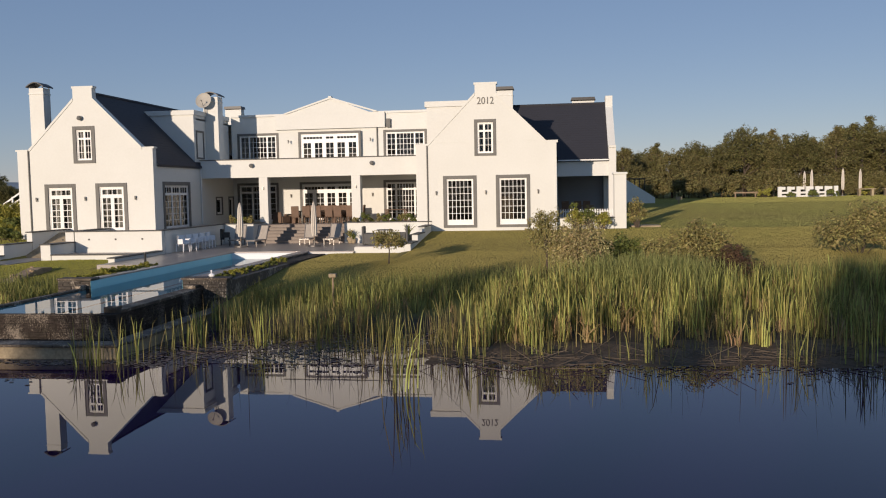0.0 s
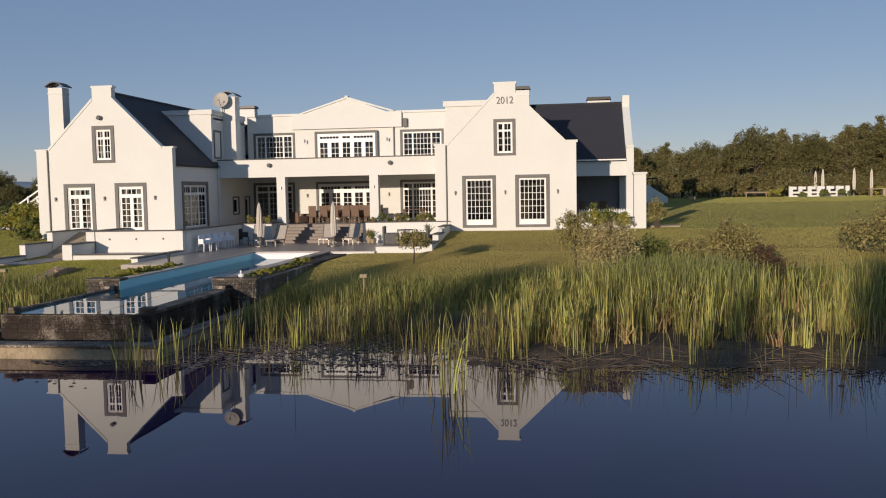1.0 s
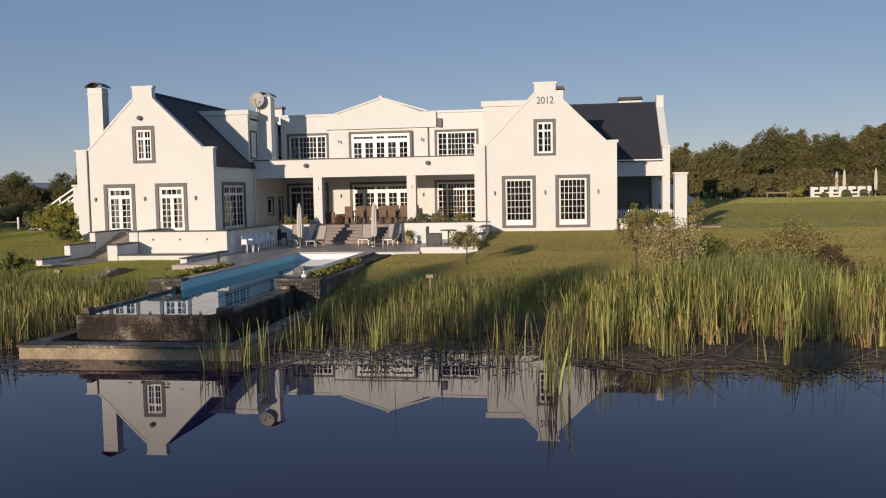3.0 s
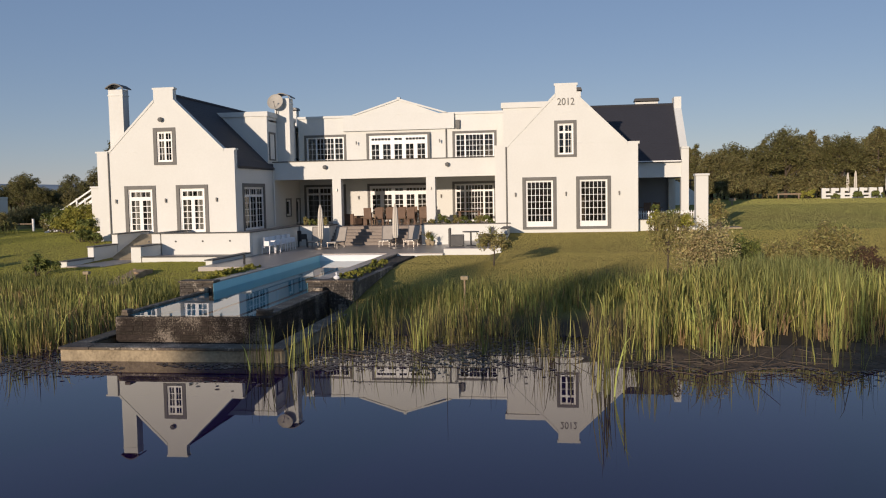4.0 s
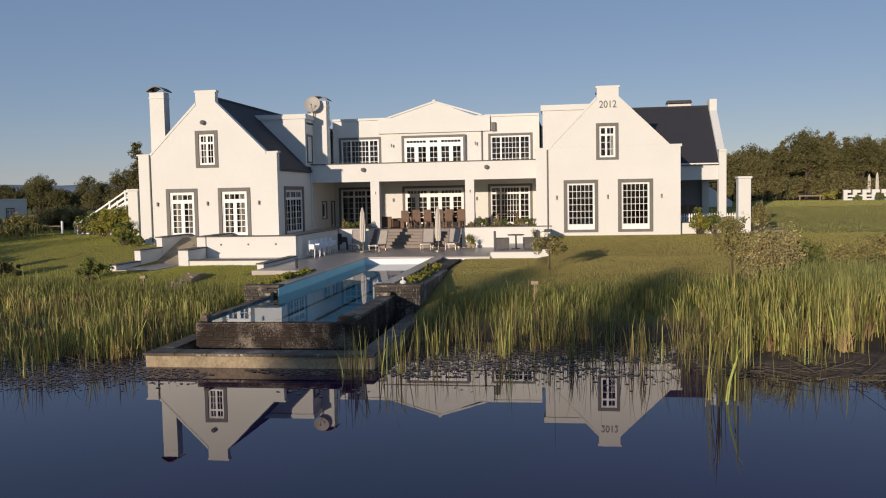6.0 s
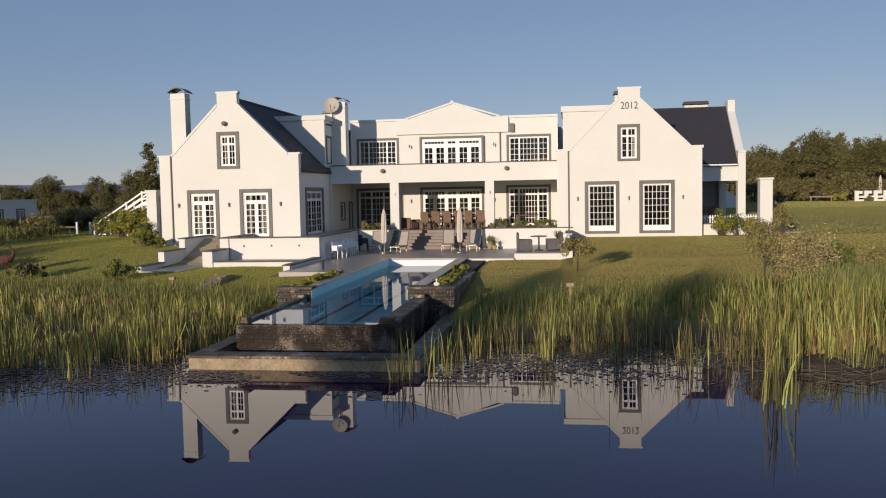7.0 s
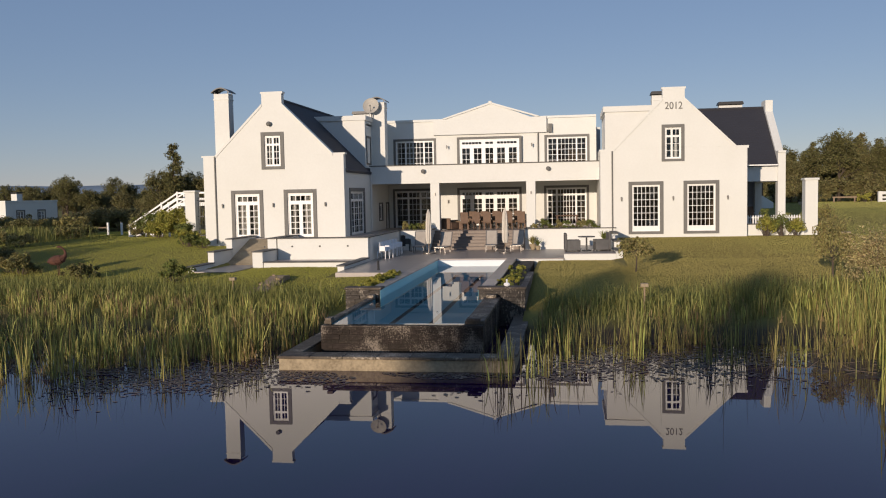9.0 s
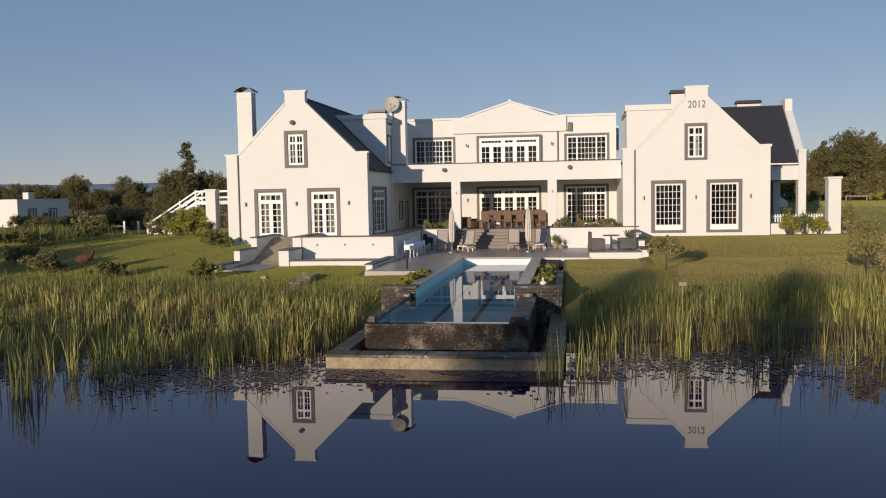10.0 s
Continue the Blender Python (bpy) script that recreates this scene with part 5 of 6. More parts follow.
st.location = (-2.47, -12.83, ground_z(-2.47, -12.83))
for x, y, r, h, m in ((-25.7, -4.6, 0.7, 0.35, LEAF_GREEN), (-24.6, -5.2, 0.6, 0.28, LEAF_GREEN), (-26.6, -3.2, 0.8, 0.45, LEAF_LIME), (-29.7, 2.2, 1.6, 0.9, LEAF_LIME), (-31.5, 3.4, 1.6, 0.85, LEAF_GREEN), (-30.6, 1.6, 1.2, 0.6, LEAF_LIME), (-33.2, 5.0, 1.2, 0.6, LEAF_OLIVE), (-28.0, -0.5, 0.9, 0.5, LEAF_GREEN), (-40, 8, 1.5, 0.6, LEAF_DARK), (-41, 9, 1.8, 0.8, LEAF_OLIVE), (-36.5, 1.5, 1.2, 0.4, LEAF_OLIVE), (-34.5, -8.5, 1.0, 0.35, LEAF_DARK), (-30.5, -12.2, 0.9, 0.45, LEAF_DARK), (-26.5, -13.8, 0.8, 0.35, LEAF_DARK), (-21.8, -14.6, 0.8, 0.45, LEAF_GREEN), (-40, -2, 1.2, 0.32, LEAF_DARK), (-51, 17, 1.6, 0.5, LEAF_DARK), (-45, 10, 1.8, 0.7, LEAF_OLIVE), (-39.4, -1.3, 1.1, 0.35, LEAF_OLIVE), (-33.4, -9.6, 1.1, 0.4, LEAF_DARK), (-41.6, 3.2, 1.5, 0.6, LEAF_DARK), (-48, 13, 1.8, 0.8, LEAF_DARK), (-36.5, -3.6, 1.1, 0.4, LEAF_OLIVE), (-31.3, -11.5, 1.1, 0.45, LEAF_OLIVE), (-46, 3, 1.5, 0.5, LEAF_DARK)):
    shrub("garden_shrub", (r, r * 0.85, h), 0.075, int(1500 * r * r + 500), int(16 + 14 * r), m, "leafy garden shrub on the lawn", (x, y, ground_z(x, y)))
for x0, x1, y, nn, nm in ((-14.7, -13.6, 0.85, 4, "l"), (-7.1, -3.5, 0.75, 9, "r")):
    for i in range(nn):
        x = x0 + (x1 - x0) * i / (nn - 1)
        shrub("planter_plant", (0.32, 0.3, rng.uniform(0.18, 0.34)), 0.05, 560, 10, LEAF_GREEN if i % 3 else LEAF_OLIVE, "leafy plant in the terrace planter", (x, y + rng.uniform(-0.2, 0.2), 2.3), "plant", 4, "planter plants")
for y0, y1, x, nn in ((-18.6, -12.4, -7.3, 6), (-19.2, -14.2, -12.3, 11)):
    for i in range(nn):
        y = y0 + (y1 - y0) * i / (nn - 1)
        shrub("hedge_plant", (rng.uniform(0.38, 0.5), rng.uniform(0.5, 0.75), rng.uniform(0.07, 0.16)), 0.05, 760, 22, LEAF_LIME if x < -10 or i % 2 else LEAF_GREEN, "yellow-green low plant beside the pool", (x, y, 1.14), "plant", 4, "pool hedge")

GRAVEL = material("brown_gravel", (0.46, 0.33, 0.20), (0.20, 0.135, 0.085), rough=0.9, coarse=3, fine=34, mix=0.35, bump=0.8, bump_scale=30)

# ---- furniture and small things ----


def umbrella(x, y, z, label="closed cream parasol on a round base", group="closed parasols", s=1.0):
    u = thing("parasol", label, "parasol", group, (x, y, z))
    bm = bmesh.new()
    tube(bm, (0, 0, 0.05), (0, 0, 2.35 * s), 0.025)
    part("pole", bm, WOOD, u)
    bm = bmesh.new()
    lathe(bm, [(0.36, 0), (0.36, 0.05), (0.32, 0.07), (0.05, 0.08), (0.05, 0.3)], sides=24)
    part("base", bm, ALU, u)
    bm = bmesh.new()
    sides, rings = 20, []
    for r, h in ((0.10, 0.55), (0.135, 0.75), (0.14, 1.2), (0.125, 1.7), (0.10, 2.1), (0.05, 2.32), (0.012, 2.42)):
        rings.append([bm.verts.new(((r * (1 + 0.22 * math.cos(i * math.pi))) * math.cos(2 * math.pi * i / sides), (r * (1 + 0.22 * math.cos(i * math.pi))) * math.sin(2 * math.pi * i / sides), h * s)) for i in range(sides)])
    for a, b in zip(rings, rings[1:]):
        for i in range(sides):
            bm.faces.new((a[i], a[(i + 1) % sides], b[(i + 1) % sides], b[i]))
    bm.faces.new(rings[0][::-1]), bm.faces.new(rings[-1])
    part("canopy", bm, CANVAS, u)
    return u


umbrella(-12.68, -3.1, DECK)
umbrella(-8.56, -3.0, DECK)


def lounger():
    t = thing("sun_lounger", "taupe fabric sun lounger with raised back on the deck", "sun lounger", "loungers by the pool")
    bm = bmesh.new()
    for x in (-0.32, 0.28):
        box(bm, x, x + 0.04, -1.25, 0.0, 0.30, 0.35)
    box(bm, -0.32, 0.32, -1.25, -1.21, 0.30, 0.35)
    part("frame", bm, ALU, t)
    boxes("seat", SLING, t, [(-0.28, 0.28, -1.2, 0.0, 0.335, 0.352)])
    for x in (-0.3, 0.26):
        for y in (-1.1, -0.1):
            boxes("leg", ALU, t, [(x, x + 0.04, y, y + 0.04, 0, 0.3)])
    b = boxes("backrest", SLING, t, [(-0.28, 0.28, -0.01, 0.01, 0.02, 0.82)])
    b.matrix_basis = pose(0, 0, 0.34, -24)
    fr = boxes("back_frame", ALU, b, [(-0.33, -0.28, -0.02, 0.02, 0, 0.85), (0.28, 0.33, -0.02, 0.02, 0, 0.85), (-0.28, 0.28, -0.02, 0.02, 0.82, 0.85)])
    return t


lg = lounger()
lg.matrix_basis = pose(-13.5, -1.1, DECK, 0, 0, 4)
for x, y, a in ((-11.95, -1.9, -8), (-9.5, -0.75, 2), (-8.0, -0.85, -3)):
    copy_thing(lg, pose(x, y, DECK, 0, 0, a))


def plastic_chair(mat, label, group):
    t = thing("plastic_chair", label, "chair", group)
    boxes("seat", mat, t, [(-0.24, 0.24, -0.24, 0.22, 0.40, 0.43)], bevel=0.01)
    for x in (-0.25, 0.20):
        for y in (-0.25, 0.18):
            bm = bmesh.new()
            tube(bm, (x + 0.025 + (0.03 if x > 0 else -0.03), y + 0.03, 0), (x + 0.025, y + 0.03, 0.40), 0.022, 0.03, 6)
            part("leg", bm, mat, t)
    bm = bmesh.new()
    n = 8
    arc = [(0.27 * math.sin(a), 0.02 + 0.24 * math.cos(a)) for a in (radians(-80 + 160 * i / n) for i in range(n + 1))]
    inner = [(p[0] * 0.9, p[1] * 0.9) for p in arc[::-1]]
    prism(bm, arc + inner, "z", 0.30, 0.84)
    part("backrest", bm, mat, t)
    for x in (-0.28, 0.24):
        boxes("armrest", mat, t, [(x, x + 0.05, -0.22, 0.1, 0.40, 0.66)], bevel=0.015)
    return t


pc = plastic_chair(PLASTIC, "white moulded plastic garden chair by the terrace wall", "white chairs along the wall")
pc.matrix_basis = pose(-14.45, -6.5, DECK, 0, 0, 78)
for i in range(1, 5):
    copy_thing(pc, pose(-14.45 + 0.02 * i, -6.5 + 0.8 * i, DECK, 0, 0, 78 + 4 * i))


def dining_chair():
    t = thing("dining_chair", "brown wicker high-backed dining chair on the terrace", "chair", "chairs round the terrace table")
    boxes("seat", WICKER, t, [(-0.24, 0.24, -0.25, 0.22, 0.36, 0.47)], bevel=0.015)
    b = boxes("backrest", WICKER, t, [(-0.24, 0.24, -0.03, 0.03, 0, 0.66)], bevel=0.02)
    b.matrix_basis = pose(0, -0.25, 0.40, 6)
    for x in (-0.22, 0.17):
        for y in (-0.26, 0.16):
            boxes("leg", WICKER, t, [(x, x + 0.05, y, y + 0.05, 0, 0.36)])
    return t


dc = dining_chair()
dc.matrix_basis = pose(-11.45, 3.05, FLOOR)
for i in range(1, 6):
    copy_thing(dc, pose(-11.45 + 0.68 * i + rng.uniform(-0.06, 0.06), 3.05 + rng.uniform(-0.08, 0.08), FLOOR, 0, 0, rng.uniform(-6, 6)))
for i in range(5):
    copy_thing(dc, pose(-11.2 + 0.72 * i, 4.9 + rng.uniform(-0.05, 0.05), FLOOR, 0, 0, 180 + rng.uniform(-6, 6)))
copy_thing(dc, pose(-7.7, 4.0, FLOOR, 0, 0, 90))
tb = thing("dining_table", "long brown wooden terrace dining table", "table", loc=(-9.75, 3.98, FLOOR))
boxes("tabletop", WOOD, tb, [(-1.8, 1.8, -0.5, 0.5, 0.70, 0.75)], bevel=0.01)
for x in (-1.7, 1.6):
    for y in (-0.42, 0.32):
        boxes("leg", WOOD, tb, [(x, x + 0.1, y, y + 0.1, 0, 0.70)])


tb2 = thing("side_table", "small dark wooden table in the terrace's far bay", "table", loc=(-5.3, 3.6, FLOOR))
boxes("tabletop", WICKER, tb2, [(-0.7, 0.7, -0.4, 0.4, 0.72, 0.77)], bevel=0.01)
for x in (-0.62, 0.54):
    for y in (-0.34, 0.26):
        boxes("leg", WICKER, tb2, [(x, x + 0.08, y, y + 0.08, 0, 0.72)])


def armchair(name, mat, label, group, m, s=1.0):
    t = thing(name, label, "armchair", group)
    boxes("seat", mat, t, [(-0.3, 0.3, -0.36, 0.3, 0.06, 0.42)], bevel=0.02)
    boxes("backrest", mat, t, [(-0.38, 0.38, 0.3, 0.42, 0.06, 0.93)], bevel=0.03)
    for x in (-0.40, 0.302):
        boxes("armrest", mat, t, [(x, x + 0.098, -0.36, 0.298, 0.06, 0.58)], bevel=0.02)
    for x in (-0.36, 0.3):
        for y in (-0.34, 0.32):
            boxes("foot", BLACK, t, [(x, x + 0.06, y, y + 0.06, 0, 0.06)])
    t.matrix_basis = m
    return t


ac = armchair("wicker_armchair", GREYWICKER, "grey wicker tub armchair on the paved platform", "grey wicker set", pose(-5.0, -4.9, 1.46, 0, 0, 95))
copy_thing(ac, pose(-3.55, -4.6, 1.46, 0, 0, -80))
rt = thing("round_table", "small dark round garden table", "table", loc=(-4.3, -4.75, 1.46))
bm = bmesh.new()
lathe(bm, [(0.42, 0.70), (0.43, 0.73), (0.42, 0.745)], sides=28)
part("tabletop", bm, GREYWICKER, rt)
bm = bmesh.new()
lathe(bm, [(0.24, 0), (0.24, 0.03), (0.045, 0.06), (0.04, 0.70)], sides=16)
part("pedestal", bm, BLACK, rt)
wa = armchair("wicker_armchair", WICKER, "dark brown wicker armchair at the top of the steps", "terrace lounge chairs", pose(-12.45, 3.2, FLOOR, 0, 0, 150) @ Matrix.Diagonal((1, 1, 0.76, 1)))
copy_thing(wa, pose(-12.3, 4.6, FLOOR, 0, 0, 30) @ Matrix.Diagonal((1, 1, 0.76, 1)))
ct = thing("coffee_table", "low brown wicker cube table", "table", loc=(-11.95, 3.75, FLOOR))
boxes("body", WICKER, ct, [(-0.3, 0.3, -0.3, 0.3, 0, 0.46)], bevel=0.02)
boxes("top", WOOD, ct, [(-0.33, 0.33, -0.33, 0.33, 0.463, 0.50)], bevel=0.008)
# pots
for x, y, z, s, lm in ((-3.35, -3.2, 1.46, 1.0, LEAF_GREEN), (-7.2, -0.5, DECK, 0.8, LEAF_OLIVE), (-6.9, -0.9, DECK, 0.6, LEAF_GREEN)):
    p = thing("potted_plant", "leafy plant in a pale round pot", "potted plant", "pots on the deck", (x, y, z))
    bm = bmesh.new()
    lathe(bm, [(0.14 * s, 0), (0.22 * s, 0.18 * s), (0.24 * s, 0.36 * s), (0.21 * s, 0.40 * s)], sides=18)
    part("pot", bm, CONCRETE, p)
    base = np.zeros((60, 3)) + [0, 0, 0.36 * s]
    lv = blades("leaves", base, rng.uniform(0.3, 0.75, 60) * s, 0.05, 0.6, lm)
    lv.parent = p
# dark moulded seat at the end of the white row
dk_seat = plastic_chair(BLACK, "dark moulded garden chair by the planter wall", "")
dk_seat.matrix_basis = pose(-14.3, -1.3, DECK, 0, 0, 110) @ Matrix.Diagonal((1.1, 1.1, 1.1, 1))


def wall_lamp(x, y, z, flood=False):
    t = thing("floodlight" if flood else "wall_lamp", "round pale floodlight on the white wall" if flood else "small pale bracket lamp on the white wall", "lamp", "floodlights" if flood else "wall lamps", (x, y, z))
    bm = bmesh.new()
    if flood:
        lathe(bm, [(0.09, -0.10), (0.13, -0.04), (0.13, 0.02), (0.06, 0.10)], sides=16)
        bmesh.ops.rotate(bm, verts=bm.verts, matrix=Matrix.Rotation(radians(60), 3, "X"))
        bmesh.ops.translate(bm, verts=bm.verts, vec=(0, -0.16, 0))
        part("head", bm, GREY_BAND, t)
        boxes("bracket", BLACK, t, [(-0.05, 0.05, -0.10, 0.0, -0.05, 0.05)])
    else:
        lathe(bm, [(0.02, -0.13), (0.032, -0.11), (0.045, 0.06), (0.03, 0.10)], sides=12)
        bmesh.ops.translate(bm, verts=bm.verts, vec=(0, -0.10, 0))
        part("shade", bm, LAMPGREY, t)
        boxes("bracket", GREY_BAND, t, [(-0.035, 0.035, -0.06, 0.0, -0.05, 0.05)])


for x in (-23.82, -20.95, -18.05):
    wall_lamp(x, LY, 4.07)
for x in (-2.28, 0.52, 3.42):
    wall_lamp(x, 0, 4.02)
wall_lamp(-21.05, LY, 8.42, True)
wall_lamp(-13.75, BY, 5.86, True)
wall_lamp(-6.35, BY, 5.86, True)
for x in (-13.0, -7.5):
    wall_lamp(x, UY - 0.22, 7.55)
    wall_lamp(x, UY, 4.0)
# small round spouts low in the terrace wall
for i in range(4):
    sp = thing("step_light", "tiny dark round light in the terrace wall", "light", "lights in the terrace wall", (-20.2 + 1.42 * i, -7.8, 2.02))
    bm = bmesh.new()
    tube(bm, (0, -0.03, 0), (0, 0, 0), 0.045, sides=12)
    part("lens", bm, COPING, sp)
# satellite dish
sd = thing("satellite_dish", "round beige satellite dish beside the chimney", "satellite dish", loc=(-17.12, 3.0, 9.93))
sd.scale = (0.86, 0.86, 0.86)
bm = bmesh.new()
lathe(bm, [(0.02, 0.0), (0.3, 0.03), (0.5, 0.10), (0.58, 0.16), (0.57, 0.165), (0.49, 0.12), (0.29, 0.05), (0.02, 0.02)], sides=32)
bmesh.ops.rotate(bm, verts=bm.verts, matrix=Matrix.Rotation(radians(72), 3, "X"))
part("reflector", bm, DISH, sd)
bm = bmesh.new()
tube(bm, (0, -0.1, -0.5), (0.05, -0.6, 0.0), 0.015, sides=6)
box(bm, 0.0, 0.1, -0.68, -0.58, -0.06, 0.04)
part("arm", bm, BLACK, sd)
bm = bmesh.new()
tube(bm, (0, 0.1, -0.9), (0, 0.05, 0.0), 0.04, sides=8)
part("mount", bm, ALU, sd)
# garden lamps and marker posts
for x, y in ((-2.77, -20.47), (-18.2, -16.8)):
    z = ground_z(x, y)
    g = thing("garden_lamp", "small pale square garden lamp on a short post", "lamp", "lamps along the bank", (x, y, z + (0.5 if x > -10 else 0)))
    boxes("post", WOOD, g, [(-0.025, 0.025, -0.025, 0.025, -0.75, 0.42)])
    boxes("head", CONCRETE, g, [(-0.12, 0.12, -0.10, 0.10, 0.42, 0.54)], bevel=0.01)
bl = thing("bollard", "short dark bollard at the deck's corner", "bollard", loc=(-13.3, -12.7, DECK - 0.02))
bm = bmesh.new()
tube(bm, (0, 0, 0), (0, 0, 0.42), 0.05, sides=12)
part("post", bm, BLACK, bl)
# white duck statue by the pool: one plain mesh
bm = bmesh.new()
lathe(bm, [(0.06, 0), (0.13, 0.05), (0.15, 0.13), (0.11, 0.2), (0.05, 0.24), (0.05, 0.30), (0.075, 0.35), (0.06, 0.41), (0.01, 0.43)], sides=14)
for vv in bm.verts:
    if vv.co.z < 0.22:
        vv.co.x *= 1.5
ds = part("statue", bm, PLASTIC)
ds.matrix_basis = pose(-7.25, -19.75, 1.31) @ Matrix.Diagonal((0.5, 0.5, 0.58, 1))
tagged(ds, "small white garden statue on the dark stone wall", "statue")
# rusty iron bird sculpture: one plain mesh
bm = bmesh.new()
prof = [(-0.5, 0.62, 0.03), (-0.35, 0.66, 0.16), (-0.1, 0.70, 0.24), (0.15, 0.76, 0.2), (0.28, 0.86, 0.11), (0.34, 1.0, 0.06), (0.30, 1.15, 0.045), (0.18, 1.28, 0.04), (0.06, 1.33, 0.055), (-0.06, 1.30, 0.02)]
for (x0, z0, r0), (x1, z1, r1) in zip(prof, prof[1:]):
    tube(bm, (x0, 0, z0), (x1, 0, z1), r0, r1, 10)
for y in (-0.08, 0.08):
    tube(bm, (0.0, y, -0.15), (0.0, y, 0.6), 0.02, sides=6)
bs = part("statue", bm, RUST)
bs.matrix_basis = pose(-28.3, -12.6, ground_z(-28.3, -12.6), 0, 0, 10)
tagged(bs, "rust-brown iron bird sculpture on the lawn", "sculpture")

# ---- beside the house ----
pl = thing("gate_pillar", "square white plastered pillar with a capped top", "pillar", "white pillars")
boxes("shaft", WHITE, pl, [(-0.33, 0.33, -0.33, 0.33, -0.4, 2.98)], bevel=0.01)
boxes("cap", WHITE, pl, [(-0.39, 0.39, -0.39, 0.39, 2.982, 3.1)], bevel=0.015)
pl.location = (7.93, 0.85, 1.88)
copy_thing(pl, pose(-28.55, 2.1, 1.9))
low_wall("verandah_wall", 4.47, 7.58, 0.5, 0.8, 1.0, 2.52, "low white verandah wall with a dark coping")
vf = boxes("verandah_floor", PAVING, None, [(4.47, 8.25, 1.2, 14, 1.2, 2.25), (4.47, 7.58, 0.81, 1.2, 1.2, 2.25)])
tagged(vf, "grey paved verandah floor", "floor", kind="structure")
pk = thing("picket_fence", "low white picket fence on the verandah", "fence", loc=(4.6, 2.2, 2.25))
boxes("rail", WHITE_TRIM, pk, [(0, 3.2, 0, 0.03, 0.12, 0.17)])
boxes("rail", WHITE_TRIM, pk, [(0, 3.2, 0, 0.03, 0.52, 0.57)])
bm = bmesh.new()
prism(bm, [(0, 0), (0.07, 0), (0.07, 0.62), (0.035, 0.68), (0, 0.62)], "y", -0.025, 0)
pick = mesh_of(bm, "picket", WHITE_TRIM)
for i in range(23):
    shared("picket", pick, pk, (0.02 + 0.14 * i, -0.002, 0.02))
for x in (5.0, 5.7, 6.4):
    vt = copy_thing(dc, pose(x, 9.0, 2.25, 0, 0, rng.uniform(-20, 20)))
vt = thing("verandah_table", "dark wooden verandah table", "table", loc=(5.8, 9.9, 2.25))
boxes("tabletop", WOOD, vt, [(-1.0, 1.0, -0.45, 0.45, 0.7, 0.75)])
for x in (-0.9, 0.8):
    for y in (-0.4, 0.3):
        boxes("leg", WOOD, vt, [(x, x + 0.08, y, y + 0.08, 0, 0.7)])
# sloping stair wall on the far right side, with a black rail
rp = thing("outside_stair", "white sloping stair wall with a black rail", "stair")
bm = bmesh.new()
prism(bm, [(9.5, 2.0), (13.3, 2.0), (13.3, 3.15), (10.7, 4.87), (9.5, 4.87)], "y", 33.0, 33.3)
part("wall", bm, WHITE, rp)
bm = bmesh.new()
tube(bm, (9.5, 33.15, 4.95), (12.4, 33.15, 4.9), 0.07, sides=6)
for x in (11.0, 11.45, 11.9, 12.37):
    tube(bm, (x, 33.15, 4.8 - (x - 10.7) * 0.66), (x, 33.15, 4.93), 0.045, sides=6)
part("rail", bm, BLACK, rp)
boxes("landing", WHITE, rp, [(9.5, 10.7, 33.3, 35.5, 2.0, 4.86)])
ps = boxes("path_slab", CONCRETE, None, [(8.6, 10.2, 1.2, 2.6, 1.5, 1.98)], bevel=0.02)
tagged(ps, "pale stone step at the path by the pillar", "step")
# left: outside staircase with white rails, annex and gate
sr = thing("outside_stair", "white timber outside staircase with rails", "stair")
a, b = Vector((-35.6, 7.0, 1.75)), Vector((-31.9, 7.0, 4.0))
for dz in (0.0, 0.42, 0.84):
    for y in (6.95, 8.0):
        h = 0.12 if dz else 0.24
        bm = bmesh.new()
        prism(bm, [(a.x, a.z + dz), (b.x, b.z + dz), (b.x, b.z + dz + h), (a.x, a.z + dz + h)], "y", y, y + 0.06)
        part("rail" if dz else "stringer", bm, WHITE_TRIM, sr)
        boxes("landing_rail", WHITE_TRIM, sr, [(b.x + 0.001, b.x + 2.6, y, y + 0.06, b.z + dz, b.z + dz + h)])
for f in (0.02, 0.35, 0.68, 1.0):
    p = a.lerp(b, f)
    for y in (6.93, 7.98):
        boxes("post", WHITE_TRIM, sr, [(p.x - 0.05, p.x + 0.05, y - 0.004, y + 0.096, 1.5, p.z + 1.0)])
for i in range(12):
    p = a.lerp(b, (i + 0.5) / 12)
    boxes("tread", WOOD, sr, [(p.x - 0.16, p.x + 0.16, 7.02, 7.97, p.z + 0.06, p.z + 0.10)])
an = thing("annex", "flat-roofed white annex behind the pillar", "annex")
boxes("wall", WHITE, an, [(-29.3, -24.9, 7.2, 11.5, 1.0, 6.0)])
boxes("parapet_coping", COPING, an, [(-29.36, -24.88, 7.14, 11.56, 6.003, 6.1)])
gt = thing("iron_gate", "black wrought-iron gate between pillar and house", "gate", loc=(-28.2, 2.1, 2.05))
for z in (0.1, 1.3, 2.3):
    boxes("rail", BLACK, gt, [(0, 3.2, -0.02, 0.02, z, z + 0.05)])
bm = bmesh.new()
tube(bm, (0, -0.03, 0), (0, -0.03, 2.55), 0.014, sides=6)
gbar = mesh_of(bm, "bar", BLACK)
for i in range(26):
    shared("bar", gbar, gt, (0.06 + i * 0.125, 0, 0))
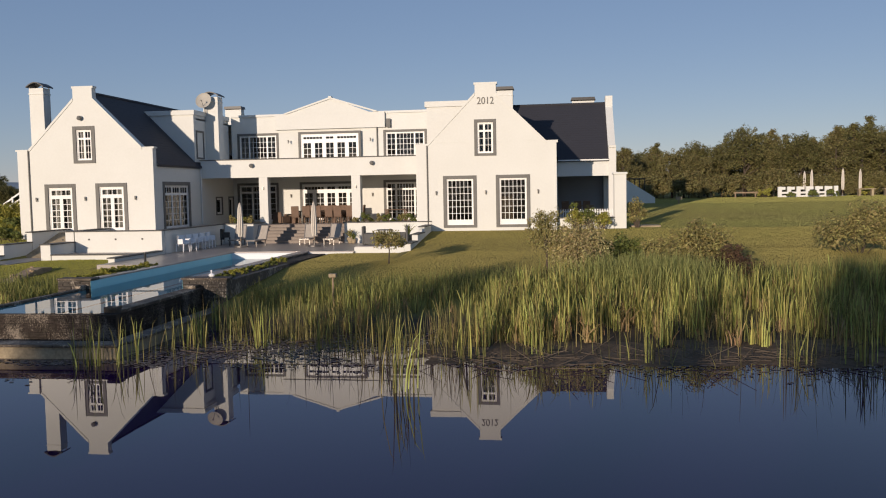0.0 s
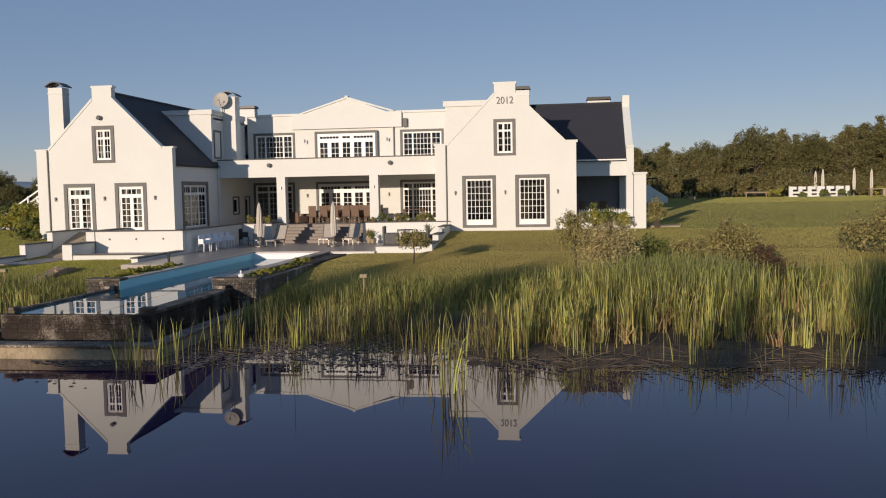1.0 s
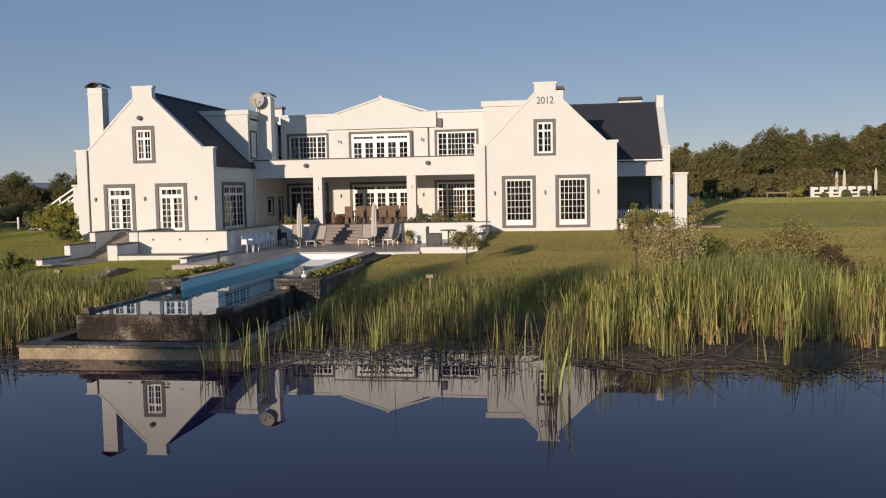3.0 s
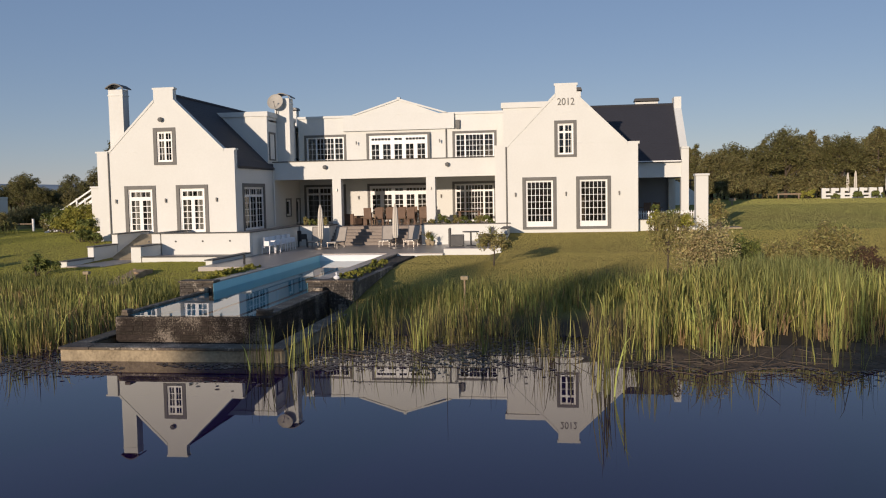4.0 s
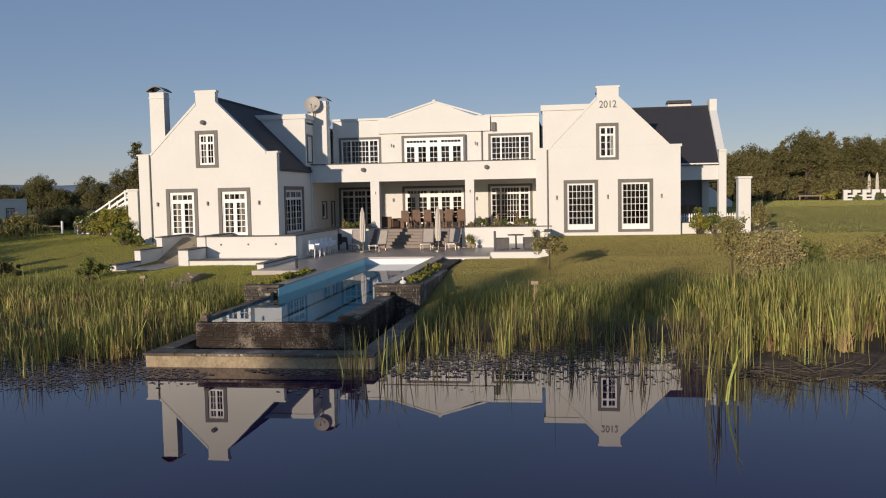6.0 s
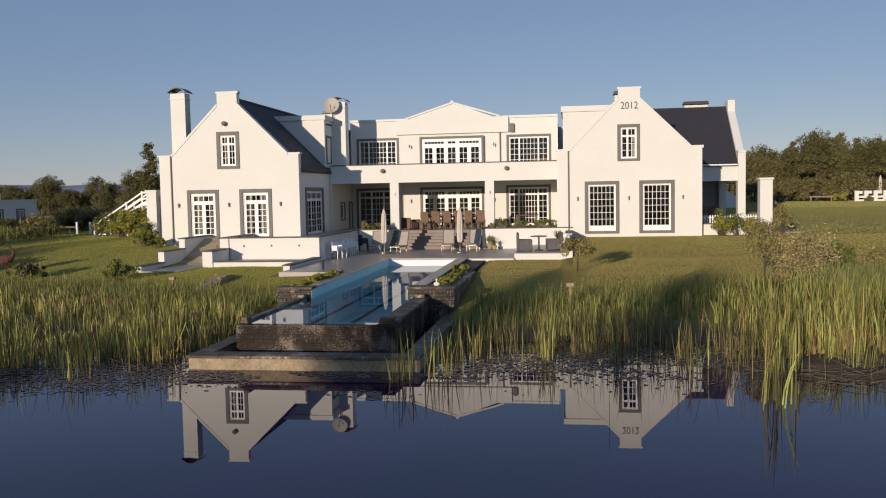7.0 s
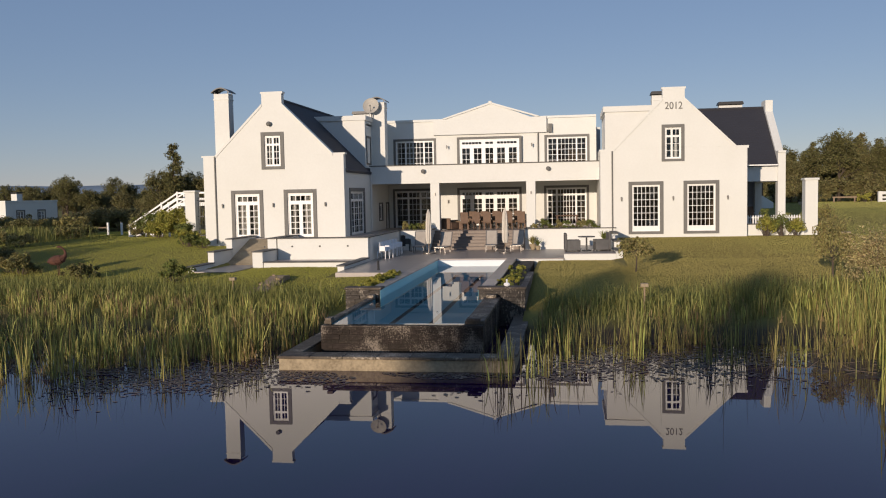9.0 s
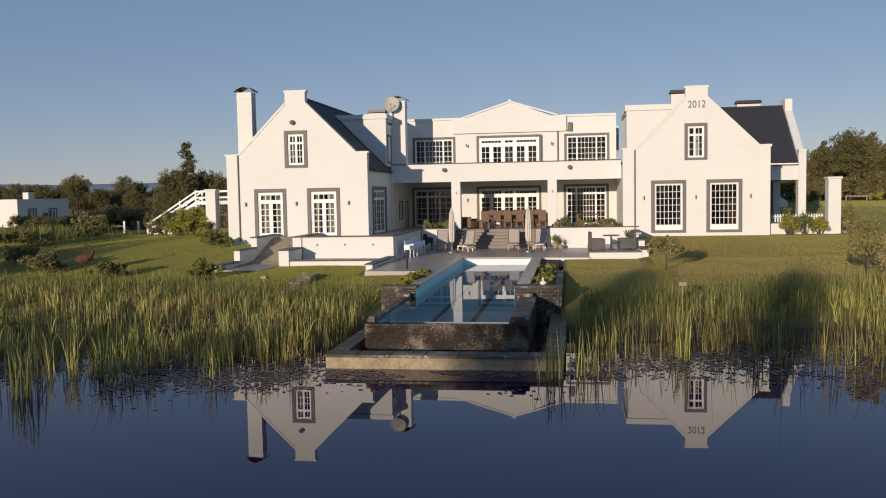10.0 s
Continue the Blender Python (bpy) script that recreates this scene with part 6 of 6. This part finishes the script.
# white fence posts on the left lawn
for x, y in ((-41.2, 14.0), (-39.6, 13.2), (-38.0, 12.4), (-36.2, 11.4)):
    fp = boxes("fence_post", WHITE_TRIM, None, [(x - 0.07, x + 0.07, y - 0.07, y + 0.07, 1.2, 2.75)], bevel=0.01)
    tagged(fp, "short white fence post on the lawn", "post", "white fence posts")
fr = boxes("fence_rail", WOOD, None, [(-43.5, -41.3, 14.05, 14.1, 2.3, 2.4)])
tagged(fr, "weathered rail of the garden fence", "fence")

# ---- cottage ----
ct = thing("cottage", "small flat-roofed white cottage behind shrubs", "cottage", loc=(-69.45, 41.0, 1.4))
ct.rotation_euler = (0, 0, radians(-12.8))
bm = bmesh.new()
slabs(bm, [(0, 0), (3.1, 0)], [(0, 7.6), (3.1, 7.6)], [(1.55, 2.6, 0.7, 2.1), (4.6, 5.6, 0.7, 2.1)], -0.3, 0, "x")
part("wall", bm, WHITE, ct)
boxes("wall", WHITE, ct, [(-7, -0.3, 0, 0.3, 0, 3.1), (-7, -6.7, 0.3, 7.6, 0, 3.1), (-6.7, -0.3, 7.3, 7.6, 0, 3.1)])
boxes("roof", COPING, ct, [(-6.9, -0.1, 0.1, 7.5, 2.8, 2.95)])
boxes("parapet", WHITE, ct, [(-7.05, 0.05, -0.05, 0.25, 3.1, 3.3), (-0.25, 0.05, 0.25, 7.65, 3.1, 3.3)])
boxes("chimney", WHITE, ct, [(-2.4, -1.5, 3.0, 3.8, 2.95, 4.1)])
boxes("chimney_cowl", BLACK, ct, [(-2.45, -1.45, 2.95, 3.85, 4.15, 4.3)])
for y in (1.45, 4.5):
    window(ct, pose(0, y, 0.6, 0, 0, 90), 1.25, 1.6, [(1, 2, 3), (1, 2, 3)], band=0.14)
boxes("floor", PAVING, ct, [(-6.7, -0.3, 0.3, 7.3, 0.0, 0.1)])

# ---- far lawn: white balustrade, parasols, tables, sign ----
bw = thing("balustrade", "white openwork garden wall before the wood", "balustrade", loc=(28.9, 52.5, 2.6))
bz = 0.0
for i in range(7):
    boxes("pier", WHITE, bw, [(i * 1.0, i * 1.0 + 0.42, 0, 0.3, 0, 1.3)])
for i in range(6):
    boxes("block", WHITE, bw, [(i * 1.0 + 0.42, i * 1.0 + 1.0, 0.02, 0.28, 0, 0.32), (i * 1.0 + 0.42, i * 1.0 + 1.0, 0.02, 0.28, 0.5, 0.72), (i * 1.0 + 0.42, i * 1.0 + 0.8, 0.02, 0.28, 0.95, 1.27)])
for x, y, s in ((32.85, 53.8, 1.28), (36.2, 53.8, 1.3), (32.4, 55.0, 1.2), (38.45, 55.0, 1.25)):
    umbrella(x, y, ground_z(x, y), "closed parasol beyond the white garden wall", "far parasols", s)
for x in (38.2, 41.0):
    gtb = thing("garden_table", "pale stone garden table far across the lawn", "table", "far garden tables", (x, 52.5, ground_z(x, 52.5)))
    boxes("tabletop", CONCRETE, gtb, [(-0.95, 0.95, -0.4, 0.4, 0.72, 0.82)])
    for q in (-0.8, 0.55):
        boxes("leg", CONCRETE, gtb, [(q, q + 0.25, -0.3, 0.3, -0.1, 0.72)])
for x, y, r in ((34.2, 51.2, 0.8), (27.6, 53.0, 1.0), (32.3, 51.0, 0.7), (38.9, 54.0, 1.1), (42.5, 54.0, 1.2), (29.8, 50.8, 0.5)):
    shrub("far_shrub", (r, r, r * 0.5), 0.12, 700, 18, LEAF_LIME if r > 0.9 else LEAF_GREEN, "green shrub by the far garden wall", (x, y, ground_z(x, y)), group="far shrubs")
sg = thing("sign_post", "small pale sign on a short post", "sign", loc=(15.05, 30.2, ground_z(15.05, 30.2)))
boxes("post", WOOD, sg, [(-0.05, 0.05, -0.05, 0.05, -0.2, 0.62)])
boxes("board", CONCRETE, sg, [(-0.28, 0.28, -0.07, -0.052, 0.35, 0.62)])
wr = thing("wooden_rail", "low weathered wooden rail far across the lawn", "rail", loc=(24.2, 53, ground_z(24.2, 53)))
boxes("beam", WOOD, wr, [(0, 2.6, 0, 0.12, 0.5, 0.66)])
for q in (0.1, 2.3):
    boxes("leg", WOOD, wr, [(q, q + 0.14, 0, 0.12, -0.1, 0.5)])
# bare stony gully at the bank
gl = thing("stone_gully", "bare stony gully cut into the grass bank", "gully")
r_ = random.Random(5)
bm = bmesh.new()
prism(bm, [(-17.4, 0.5), (-17.4, 0.72), (-14.9, 1.24), (-14.2, 1.2), (-14.2, 0.5)], "x", -17.35, -16.75)
part("bed", bm, GRAVEL, gl)
for i in range(16):
    bm = bmesh.new()
    s = r_.uniform(0.05, 0.12)
    bmesh.ops.create_icosphere(bm, subdivisions=1, radius=s)
    for q in bm.verts:
        q.co *= r_.uniform(0.75, 1.2)
        q.co.z *= 0.6
    o = part("stone", bm, GRAVEL, gl)
    o.location = (r_.uniform(-17.6, -16.5), r_.uniform(-17.8, -14.6), 0)
    o.location.z = max(ground_z(o.location.x, o.location.y), np.interp(o.location.y, (-17.4, -14.9), (0.72, 1.24)) if -17.35 < o.location.x < -16.75 else 0) + 0.02
